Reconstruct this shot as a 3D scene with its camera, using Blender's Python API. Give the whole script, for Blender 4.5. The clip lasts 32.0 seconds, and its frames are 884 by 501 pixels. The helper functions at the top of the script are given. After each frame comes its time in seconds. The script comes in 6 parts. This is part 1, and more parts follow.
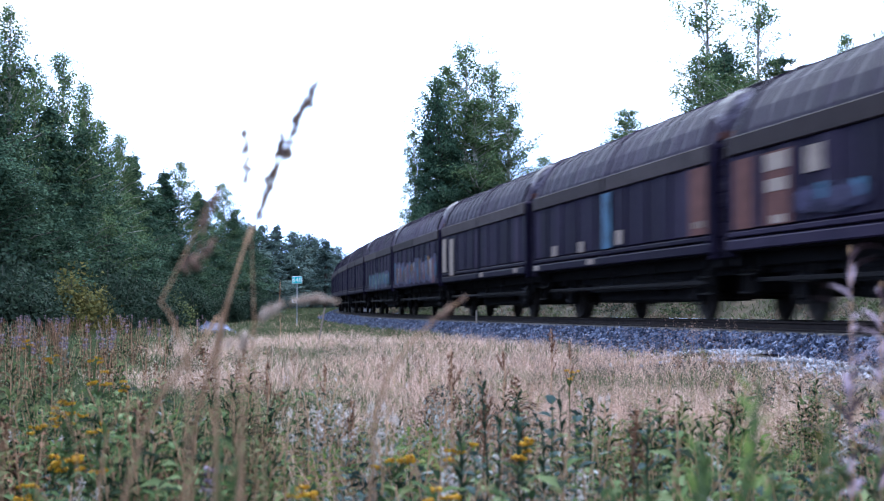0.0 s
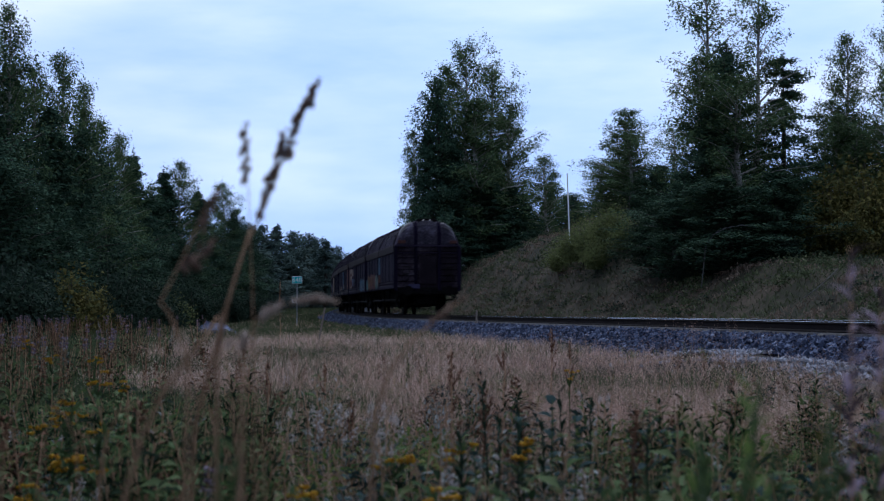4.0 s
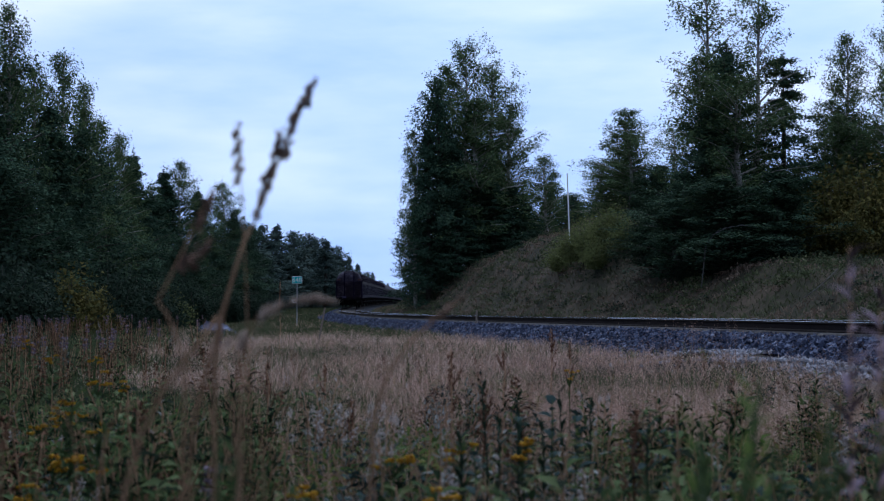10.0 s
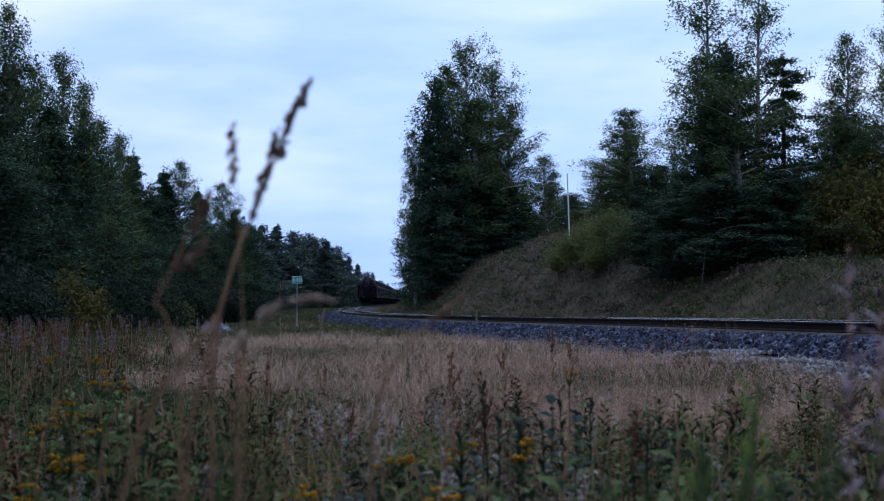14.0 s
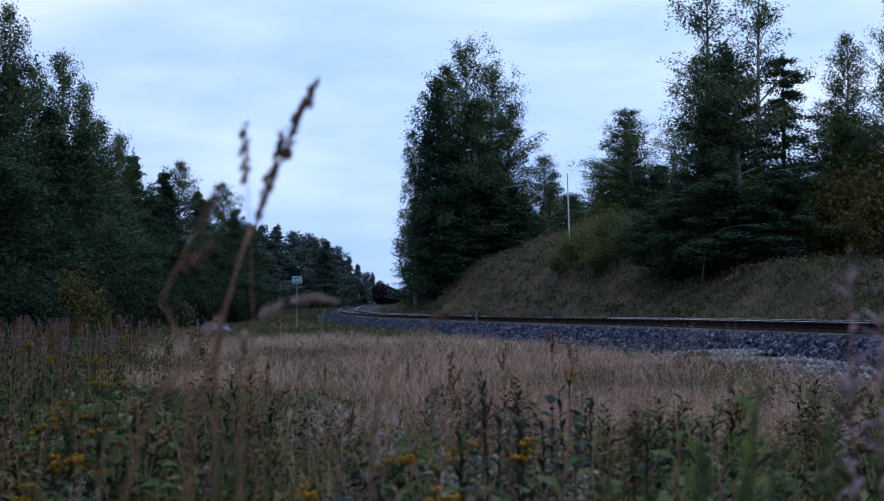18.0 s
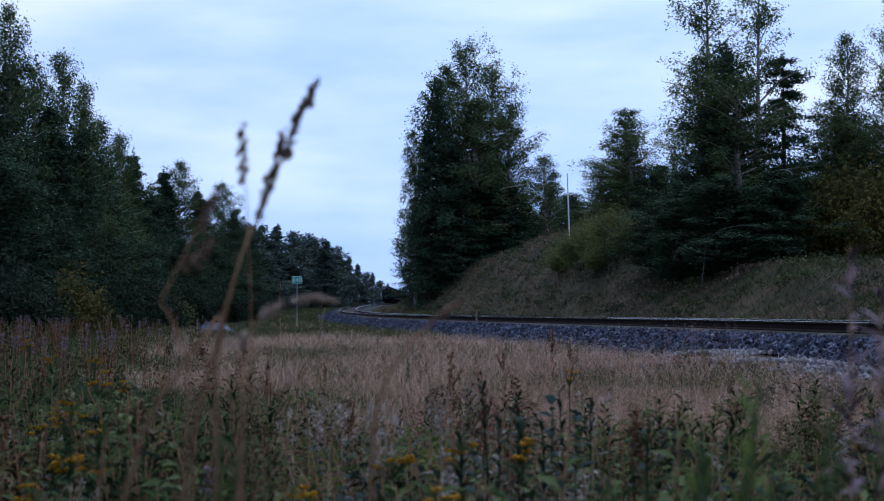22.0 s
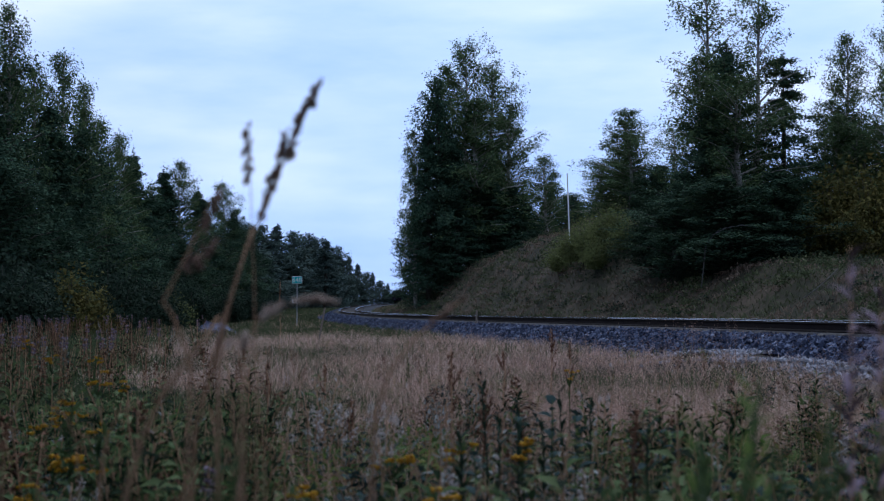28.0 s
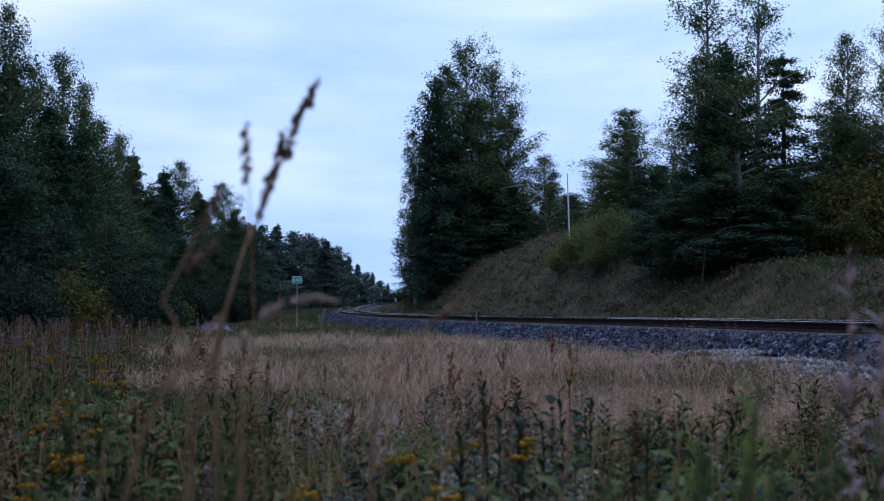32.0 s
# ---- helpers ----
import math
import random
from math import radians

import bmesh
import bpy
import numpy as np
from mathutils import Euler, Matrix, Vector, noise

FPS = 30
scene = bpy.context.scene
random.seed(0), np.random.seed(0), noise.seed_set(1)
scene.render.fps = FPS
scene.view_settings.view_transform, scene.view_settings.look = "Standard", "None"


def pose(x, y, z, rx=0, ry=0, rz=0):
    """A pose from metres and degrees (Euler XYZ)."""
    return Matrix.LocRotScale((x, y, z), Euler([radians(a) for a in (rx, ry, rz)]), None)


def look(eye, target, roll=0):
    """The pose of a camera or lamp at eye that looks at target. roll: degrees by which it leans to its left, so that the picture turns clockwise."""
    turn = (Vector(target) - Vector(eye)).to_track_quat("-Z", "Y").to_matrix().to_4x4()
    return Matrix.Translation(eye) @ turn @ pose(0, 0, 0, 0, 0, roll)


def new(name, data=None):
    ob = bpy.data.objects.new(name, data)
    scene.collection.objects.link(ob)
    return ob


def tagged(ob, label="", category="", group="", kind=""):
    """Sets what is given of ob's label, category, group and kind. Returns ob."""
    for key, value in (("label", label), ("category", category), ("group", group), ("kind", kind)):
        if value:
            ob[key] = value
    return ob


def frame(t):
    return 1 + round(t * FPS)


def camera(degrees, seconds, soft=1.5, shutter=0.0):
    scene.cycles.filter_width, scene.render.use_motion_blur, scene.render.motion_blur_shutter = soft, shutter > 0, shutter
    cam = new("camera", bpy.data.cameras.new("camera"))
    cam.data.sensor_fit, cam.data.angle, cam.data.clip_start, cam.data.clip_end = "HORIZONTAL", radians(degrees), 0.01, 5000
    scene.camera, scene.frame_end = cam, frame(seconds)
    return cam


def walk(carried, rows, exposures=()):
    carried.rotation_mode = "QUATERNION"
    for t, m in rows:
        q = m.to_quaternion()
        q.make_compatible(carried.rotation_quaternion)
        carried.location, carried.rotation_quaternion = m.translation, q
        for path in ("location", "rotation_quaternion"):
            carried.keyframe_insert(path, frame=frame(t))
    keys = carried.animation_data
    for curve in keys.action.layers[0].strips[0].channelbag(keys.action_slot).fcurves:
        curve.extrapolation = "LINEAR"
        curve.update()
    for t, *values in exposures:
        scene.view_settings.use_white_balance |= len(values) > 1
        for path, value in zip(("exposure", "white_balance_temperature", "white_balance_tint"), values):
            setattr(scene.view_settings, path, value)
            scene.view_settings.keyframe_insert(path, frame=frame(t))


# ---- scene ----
# The camera stands still in the field, a metre above the ground.
EYE = (0.0, 0.0, 1.0)
cam = camera(32.6, 32.0, soft=1.25, shutter=1.0)
cam.data.dof.use_dof = True
cam.data.dof.focus_distance = 40.0
cam.data.dof.aperture_fstop = 6.3
VIEW = pose(0.0, 0.0, 1.0, 90 + 1.985, 0, 0)
walk(cam, [(0.0, VIEW), (32.0, VIEW)],
     exposures=[(0.0, 2.15), (0.5, 1.36), (1.0, 0.64), (1.5, 0.36), (2.0, 0.12), (2.5, 0.0), (32.0, 0.0)])

# ---- light: an evening under high broken cloud ----
world = bpy.data.worlds.new("evening_sky")
scene.world = world
world.use_nodes = True
nt = world.node_tree
nt.nodes.clear()


def node(tree, kind, **values):
    n = tree.nodes.new(kind)
    for key, value in values.items():
        if key in n.inputs:
            n.inputs[key].default_value = value
    return n


def ramp(tree, fac, stops):
    r = tree.nodes.new("ShaderNodeValToRGB")
    els = r.color_ramp.elements
    while len(els) < len(stops):
        els.new(0.5)
    for el, (at, col) in zip(els, stops):
        el.position, el.color = at, (*col, 1)
    tree.links.new(fac, r.inputs[0])
    return r.outputs[0]


def build_sky():
    sky = node(nt, "ShaderNodeTexSky")
    sky.sky_type, sky.sun_disc = "NISHITA", False
    sky.sun_elevation, sky.sun_rotation = radians(48), radians(-16)
    dim = node(nt, "ShaderNodeVectorMath")
    dim.operation = "SCALE"
    dim.inputs["Scale"].default_value = 0.06
    nt.links.new(sky.outputs[0], dim.inputs[0])
    co = node(nt, "ShaderNodeTexCoord")
    mp = node(nt, "ShaderNodeMapping")
    mp.inputs["Scale"].default_value = (2.2, 2.2, 9.0)
    mp.inputs["Location"].default_value = (0.35, 0.0, 0.3)
    nt.links.new(co.outputs["Generated"], mp.inputs[0])
    n1 = node(nt, "ShaderNodeTexNoise", Scale=1.4, Detail=6.0, Roughness=0.52)
    nt.links.new(mp.outputs[0], n1.inputs["Vector"])
    n2 = node(nt, "ShaderNodeTexNoise", Scale=4.2, Detail=5.0, Roughness=0.5)
    nt.links.new(mp.outputs[0], n2.inputs["Vector"])
    both = node(nt, "ShaderNodeMix")
    both.data_type = "FLOAT"
    both.inputs[0].default_value = 0.32
    nt.links.new(n1.outputs[0], both.inputs[2])
    nt.links.new(n2.outputs[0], both.inputs[3])
    cloud = ramp(nt, both.outputs[0], [(0.36, (0.40, 0.59, 0.97)), (0.46, (0.50, 0.67, 0.98)), (0.57, (0.62, 0.76, 1.0)), (0.68, (0.76, 0.86, 1.0))])
    mix = node(nt, "ShaderNodeMix")
    mix.data_type = "RGBA"
    mix.inputs[0].default_value = 0.95
    nt.links.new(dim.outputs[0], mix.inputs[6])
    nt.links.new(cloud, mix.inputs[7])
    # the sky is brightest over the low sun and dims towards the opposite horizon
    dot = node(nt, "ShaderNodeVectorMath")
    dot.operation = "DOT_PRODUCT"
    dot.inputs[1].default_value = (0.22, 0.85, 0.47)
    nrm = node(nt, "ShaderNodeVectorMath")
    nrm.operation = "NORMALIZE"
    nt.links.new(co.outputs["Generated"], nrm.inputs[0])
    nt.links.new(nrm.outputs[0], dot.inputs[0])
    mr = node(nt, "ShaderNodeMapRange")
    mr.inputs["From Min"].default_value, mr.inputs["From Max"].default_value = -1.0, 1.0
    mr.inputs["To Min"].default_value, mr.inputs["To Max"].default_value = 0.66, 1.40
    nt.links.new(dot.outputs["Value"], mr.inputs["Value"])
    # bluer away from the sunset side, whiter towards it
    sep = node(nt, "ShaderNodeSeparateXYZ")
    nt.links.new(nrm.outputs[0], sep.inputs[0])
    side = node(nt, "ShaderNodeMapRange")
    side.inputs["From Min"].default_value, side.inputs["From Max"].default_value = -0.35, 0.35
    nt.links.new(sep.outputs[0], side.inputs["Value"])
    tint = ramp(nt, side.outputs[0], [(0.0, (0.80, 0.845, 0.965)), (0.5, (0.88, 0.915, 0.975)), (1.0, (1.0, 0.99, 1.0))])
    mul = node(nt, "ShaderNodeMix")
    mul.data_type, mul.blend_type = "RGBA", "MULTIPLY"
    mul.inputs[0].default_value = 1.0
    nt.links.new(mix.outputs[2], mul.inputs[6])
    nt.links.new(tint, mul.inputs[7])
    # and bluer towards the horizon
    low = node(nt, "ShaderNodeMapRange")
    low.inputs["From Min"].default_value, low.inputs["From Max"].default_value = 0.0, 0.2
    nt.links.new(sep.outputs[2], low.inputs["Value"])
    dusk = ramp(nt, low.outputs[0], [(0.0, (0.72, 0.82, 0.99)), (0.45, (0.85, 0.90, 1.0)), (1.0, (1.0, 0.99, 1.0))])
    mul2 = node(nt, "ShaderNodeMix")
    mul2.data_type, mul2.blend_type = "RGBA", "MULTIPLY"
    mul2.inputs[0].default_value = 1.0
    nt.links.new(mul.outputs[2], mul2.inputs[6])
    nt.links.new(dusk, mul2.inputs[7])
    bg = node(nt, "ShaderNodeBackground", Strength=1.0)
    nt.links.new(mul2.outputs[2], bg.inputs[0])
    nt.links.new(mr.outputs[0], bg.inputs["Strength"])
    out = node(nt, "ShaderNodeOutputWorld")
    nt.links.new(bg.outputs[0], out.inputs[0])


build_sky()
sun_data = bpy.data.lights.new("sun", "SUN")
sun_data.energy, sun_data.angle, sun_data.color = 1.7, radians(60), (0.84, 0.92, 1.0)
sun = new("sun", sun_data)
sun.matrix_basis = look((-14, 36, 46), (0, 0, 0))

# ---- materials ----


def material(name, stops, scale=4.0, detail=5.0, rough=0.85, bump=0.3, bump_scale=None, metal=0.0, fine=0.35, island=False, obj=False, spec=0.04, translucent=0.0, gloss_var=0.0, spread=0.7):
    """A surface whose colour wanders over the stops at two scales."""
    m = bpy.data.materials.new(name)
    m.use_nodes = True
    t = m.node_tree
    bs = t.nodes["Principled BSDF"]
    co = node(t, "ShaderNodeTexCoord")
    a = node(t, "ShaderNodeTexNoise", Scale=scale, Detail=detail, Roughness=0.6)
    b = node(t, "ShaderNodeTexNoise", Scale=scale * 9.0, Detail=3.0, Roughness=0.6)
    where = co.outputs["Object"]
    t.links.new(where, a.inputs["Vector"])
    t.links.new(where, b.inputs["Vector"])
    mx = node(t, "ShaderNodeMix")
    mx.data_type = "FLOAT"
    mx.inputs[0].default_value = fine
    t.links.new(a.outputs[0], mx.inputs[2])
    t.links.new(b.outputs[0], mx.inputs[3])
    fac = mx.outputs[0]
    if island or obj:
        if island:
            src = t.nodes.new("ShaderNodeNewGeometry").outputs["Random Per Island"]
        else:
            src = t.nodes.new("ShaderNodeObjectInfo").outputs["Random"]
        m2 = node(t, "ShaderNodeMix")
        m2.data_type = "FLOAT"
        m2.inputs[0].default_value = spread if island else 0.35
        t.links.new(fac, m2.inputs[2])
        t.links.new(src, m2.inputs[3])
        fac = m2.outputs[0]
    col = ramp(t, fac, stops)
    t.links.new(col, bs.inputs["Base Color"])
    bs.inputs["Roughness"].default_value = rough
    bs.inputs["Metallic"].default_value = metal
    bs.inputs["Specular IOR Level"].default_value = spec
    if gloss_var:
        mr = node(t, "ShaderNodeMapRange")
        mr.inputs["To Min"].default_value, mr.inputs["To Max"].default_value = rough - gloss_var, min(1.0, rough + gloss_var)
        t.links.new(a.outputs[0], mr.inputs["Value"])
        t.links.new(mr.outputs[0], bs.inputs["Roughness"])
    if bump:
        bn = node(t, "ShaderNodeBump", Strength=bump, Distance=0.02)
        c = node(t, "ShaderNodeTexNoise", Scale=bump_scale or scale * 12, Detail=4.0)
        t.links.new(where, c.inputs["Vector"])
        t.links.new(c.outputs[0], bn.inputs["Height"])
        t.links.new(bn.outputs[0], bs.inputs["Normal"])
    if translucent:
        tr = node(t, "ShaderNodeBsdfTranslucent")
        t.links.new(col, tr.inputs["Color"])
        ms = node(t, "ShaderNodeMixShader")
        ms.inputs[0].default_value = translucent
        t.links.new(bs.outputs[0], ms.inputs[1])
        t.links.new(tr.outputs[0], ms.inputs[2])
        t.links.new(ms.outputs[0], t.nodes["Material Output"].inputs["Surface"])
    return m


def leafy(name, stops, translucent=0.2, rough=0.9, spec=0.08, spread=0.7, scale=0.6):
    return material(name, stops, scale=scale, rough=rough, bump=0, island=True, spec=spec, translucent=translucent, spread=spread)


M_SOIL = material("soil_and_thatch", [(0.3, (0.005, 0.006, 0.0035)), (0.5, (0.016, 0.0125, 0.009)), (0.62, (0.038, 0.028, 0.02)), (0.75, (0.011, 0.012, 0.0065))], scale=0.5, bump=0.6, bump_scale=14)
M_BANK = material("bank_turf", [(0.3, (0.008, 0.009, 0.0055)), (0.48, (0.024, 0.022, 0.0135)), (0.62, (0.07, 0.05, 0.036)), (0.72, (0.036, 0.036, 0.02))], scale=0.5, bump=0.6, bump_scale=9)
M_BALLAST = material("ballast_bed", [(0.3, (0.014, 0.015, 0.019)), (0.7, (0.04, 0.042, 0.052))], scale=8, bump=0.9, bump_scale=22)
M_STONE = material("crushed_granite", [(0.1, (0.012, 0.014, 0.024)), (0.45, (0.036, 0.044, 0.073)), (0.8, (0.105, 0.122, 0.18)), (0.96, (0.42, 0.43, 0.49))], scale=6, island=True, bump=0.3)
M_GRAVEL = material("pale_gravel", [(0.1, (0.10, 0.10, 0.115)), (0.5, (0.20, 0.195, 0.215)), (0.9, (0.42, 0.41, 0.44))], scale=6, island=True, bump=0.3)
M_HEAP = material("blue_grey_stone", [(0.35, (0.03, 0.034, 0.055)), (0.5, (0.10, 0.11, 0.16)), (0.66, (0.30, 0.32, 0.41))], scale=3.0, bump=0.8)
M_CONCRETE = material("sleeper_concrete", [(0.3, (0.04, 0.036, 0.036)), (0.7, (0.12, 0.11, 0.105))], scale=3, bump=0.4, obj=True)
M_RAIL = material("rail_rust", [(0.3, (0.008, 0.0065, 0.007)), (0.7, (0.02, 0.015, 0.014))], scale=6, rough=0.9, metal=0.0)
M_RAILHEAD = material("polished_rail_head", [(0.3, (0.26, 0.26, 0.29)), (0.7, (0.40, 0.40, 0.43))], scale=5, rough=0.16, metal=1.0, bump=0.05)

M_LEAF_BIRCH = leafy("birch_leaves", [(0.25, (0.038, 0.068, 0.034)), (0.48, (0.066, 0.108, 0.050)), (0.66, (0.112, 0.146, 0.062)), (0.88, (0.18, 0.17, 0.075))], 0.18, spec=0.03, spread=0.4, scale=0.9)
M_LEAF_DARK = leafy("dark_leaves", [(0.25, (0.026, 0.050, 0.034)), (0.5, (0.042, 0.078, 0.048)), (0.8, (0.08, 0.12, 0.064))], 0.15, spec=0.03, spread=0.4, scale=0.9)
M_NEEDLE = leafy("spruce_needles", [(0.1, (0.022, 0.044, 0.030)), (0.5, (0.034, 0.064, 0.040)), (0.9, (0.05, 0.084, 0.048))], 0.1, spec=0.03, spread=0.4)
# Darkened leaf colour: the shade at the wood's foot is put into it.
M_SHRUB = leafy("shade_dark_leaves", [(0.1, (0.012, 0.021, 0.014)), (0.5, (0.02, 0.034, 0.022)), (0.9, (0.036, 0.055, 0.033))], 0.15)
M_OLIVE = leafy("olive_leaves", [(0.1, (0.06, 0.078, 0.028)), (0.5, (0.11, 0.13, 0.048)), (0.9, (0.17, 0.175, 0.075))], 0.35)
M_LEAF_YELLOW = leafy("yellowing_leaves", [(0.1, (0.045, 0.052, 0.018)), (0.5, (0.092, 0.085, 0.027)), (0.9, (0.16, 0.125, 0.036))])
# Far trees: distance haze is put into these bluer leaf and needle colours.
M_FAR_LEAF = leafy("haze_tinted_leaves", [(0.1, (0.044, 0.07, 0.062)), (0.5, (0.062, 0.094, 0.082)), (0.9, (0.085, 0.12, 0.10))], 0.2, spread=0.4)
M_FAR_NEEDLE = leafy("haze_tinted_needles", [(0.1, (0.04, 0.064, 0.058)), (0.5, (0.052, 0.082, 0.073)), (0.9, (0.072, 0.104, 0.09))], 0.15, spread=0.4)
M_BARK = material("dark_bark", [(0.3, (0.03, 0.026, 0.022)), (0.7, (0.09, 0.08, 0.07))], scale=5, bump=0.7)
M_GREYWOOD = material("weathered_wood", [(0.3, (0.06, 0.058, 0.056)), (0.7, (0.15, 0.145, 0.14))], scale=6, bump=0.3)
M_BIRCHBARK = material("birch_bark", [(0.35, (0.05, 0.045, 0.04)), (0.5, (0.28, 0.26, 0.24)), (0.7, (0.42, 0.40, 0.37))], scale=3, bump=0.4)
M_STRAW = leafy("dry_grass_blades", [(0.27, (0.085, 0.085, 0.046)), (0.38, (0.25, 0.145, 0.105)), (0.50, (0.52, 0.32, 0.245)), (0.62, (0.64, 0.44, 0.36)), (0.74, (0.20, 0.19, 0.11))], 0.45, spread=0.38, scale=0.8)
M_STRAWPALE = leafy("bleached_grass_blades", [(0.27, (0.10, 0.10, 0.055)), (0.38, (0.28, 0.18, 0.13)), (0.52, (0.52, 0.37, 0.29)), (0.64, (0.68, 0.52, 0.43)), (0.76, (0.20, 0.20, 0.11))], 0.45, spread=0.38, scale=0.8)
M_PALEHUSK = material("bleached_husk", [(0.1, (0.22, 0.15, 0.115)), (0.5, (0.36, 0.26, 0.205)), (0.9, (0.52, 0.40, 0.33))], scale=20, island=True, bump=0.1)
M_GREEN = leafy("green_grass_blades", [(0.1, (0.014, 0.022, 0.011)), (0.5, (0.05, 0.068, 0.032)), (0.8, (0.11, 0.13, 0.06)), (0.95, (0.26, 0.21, 0.14))], 0.35)
M_HERB = leafy("herb_leaves", [(0.15, (0.006, 0.012, 0.006)), (0.42, (0.020, 0.036, 0.016)), (0.68, (0.078, 0.118, 0.044)), (0.92, (0.24, 0.26, 0.13))], 0.3)
M_HERBPALE = leafy("grey_green_leaves", [(0.15, (0.02, 0.028, 0.023)), (0.5, (0.075, 0.09, 0.072)), (0.9, (0.40, 0.40, 0.38))], 0.25)
M_FRESH = leafy("fresh_green_leaves", [(0.12, (0.022, 0.042, 0.012)), (0.4, (0.07, 0.115, 0.030)), (0.65, (0.13, 0.175, 0.05)), (0.85, (0.26, 0.25, 0.08)), (0.96, (0.20, 0.125, 0.06))], 0.4)
M_STEM = material("dry_stalk", [(0.3, (0.19, 0.105, 0.062)), (0.7, (0.42, 0.25, 0.155))], scale=8, bump=0.2)
M_SEED = material("seed_husk", [(0.1, (0.07, 0.04, 0.035)), (0.5, (0.16, 0.095, 0.075)), (0.9, (0.27, 0.17, 0.12))], scale=20, island=True, bump=0.2)
M_PANICLE = leafy("reddish_panicle", [(0.2, (0.16, 0.095, 0.075)), (0.5, (0.30, 0.19, 0.15)), (0.8, (0.44, 0.31, 0.25))], 0.3, spread=0.4)
M_DOCK = material("dock_seed", [(0.1, (0.05, 0.022, 0.016)), (0.5, (0.11, 0.05, 0.03)), (0.9, (0.19, 0.10, 0.06))], scale=20, island=True, bump=0.2)
M_YELLOW = material("tansy_yellow", [(0.1, (0.24, 0.10, 0.012)), (0.5, (0.40, 0.20, 0.015)), (0.9, (0.55, 0.33, 0.03))], scale=20, island=True, bump=0.2)
M_BANKGREEN = leafy("bank_grass_blades", [(0.2, (0.02, 0.028, 0.015)), (0.5, (0.066, 0.082, 0.038)), (0.8, (0.11, 0.116, 0.06)), (0.97, (0.19, 0.165, 0.105))], 0.2, spread=0.45, scale=1.2)
M_TURF = leafy("turf_blades", [(0.1, (0.03, 0.042, 0.02)), (0.5, (0.055, 0.07, 0.032)), (0.85, (0.10, 0.10, 0.05)), (0.97, (0.2, 0.15, 0.09))], 0.25)
M_BANKDRY = leafy("bank_straw_blades", [(0.1, (0.05, 0.036, 0.028)), (0.5, (0.155, 0.11, 0.082)), (0.85, (0.25, 0.185, 0.14)), (0.97, (0.33, 0.26, 0.2))], 0.2, spread=0.45, scale=1.2)
M_MAUVE = material("mauve_withered", [(0.1, (0.10, 0.07, 0.09)), (0.5, (0.17, 0.125, 0.155)), (0.9, (0.30, 0.23, 0.27))], scale=20, island=True, bump=0.1)
M_FLUFF = material("pale_fluff", [(0.1, (0.25, 0.20, 0.18)), (0.5, (0.42, 0.36, 0.33)), (0.9, (0.62, 0.55, 0.50))], scale=20, island=True, bump=0.1)

# Walls near-black violet; the roof colour is about twice as light.
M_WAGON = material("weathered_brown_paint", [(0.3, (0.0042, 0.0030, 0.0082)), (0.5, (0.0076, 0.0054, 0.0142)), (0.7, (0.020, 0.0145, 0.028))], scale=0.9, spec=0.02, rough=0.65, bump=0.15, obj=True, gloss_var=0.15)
M_ROOF = material("lighter_roof_paint", [(0.3, (0.0085, 0.0066, 0.012)), (0.55, (0.0175, 0.0122, 0.0235)), (0.75, (0.047, 0.035, 0.055))], scale=1.1, spec=0.03, rough=0.6, bump=0.15, obj=True, gloss_var=0.15)
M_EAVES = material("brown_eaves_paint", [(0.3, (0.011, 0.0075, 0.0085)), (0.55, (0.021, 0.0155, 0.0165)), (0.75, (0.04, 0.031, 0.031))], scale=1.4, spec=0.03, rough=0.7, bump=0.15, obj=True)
M_ENDPAINT = material("worn_end_paint", [(0.3, (0.006, 0.0042, 0.0065)), (0.48, (0.014, 0.0095, 0.0135)), (0.58, (0.034, 0.025, 0.034)), (0.72, (0.085, 0.072, 0.092))], scale=1.3, spec=0.04, rough=0.6, bump=0.2, gloss_var=0.15)
# Lighter than the end paint: the sky's reflection is put into this colour.
M_DOME = material("sky_lit_dome_paint", [(0.36, (0.010, 0.0075, 0.013)), (0.5, (0.030, 0.024, 0.036)), (0.64, (0.10, 0.086, 0.12))], scale=1.6, spec=0.08, rough=0.5, bump=0.2, gloss_var=0.15)
# Near-black: the deep shade under the wagons is put into these two colours.
M_UNDER = material("shade_black_underframe", [(0.3, (0.0025, 0.0022, 0.0026)), (0.7, (0.0075, 0.0065, 0.007))], scale=4, rough=0.8, bump=0.3)
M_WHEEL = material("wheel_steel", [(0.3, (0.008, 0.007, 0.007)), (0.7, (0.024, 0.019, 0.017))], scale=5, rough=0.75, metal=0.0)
M_RUST = material("rust_panel", [(0.3, (0.04, 0.017, 0.016)), (0.7, (0.095, 0.042, 0.036))], scale=5, bump=0.2)
M_CREAM = material("primer_patch", [(0.3, (0.11, 0.085, 0.075)), (0.7, (0.23, 0.185, 0.155))], scale=5, bump=0.1)
M_WHITE = material("white_paint", [(0.3, (0.62, 0.62, 0.62)), (0.7, (0.82, 0.82, 0.82))], scale=4, bump=0.05, rough=0.5)
M_TEAL = material("teal_enamel", [(0.3, (0.0, 0.36, 0.34)), (0.7, (0.015, 0.48, 0.45))], scale=4, bump=0.02, rough=0.35)
M_GALV = material("galvanised_steel", [(0.3, (0.25, 0.26, 0.27)), (0.7, (0.42, 0.43, 0.44))], scale=6, rough=0.5, metal=0.8, bump=0.1)
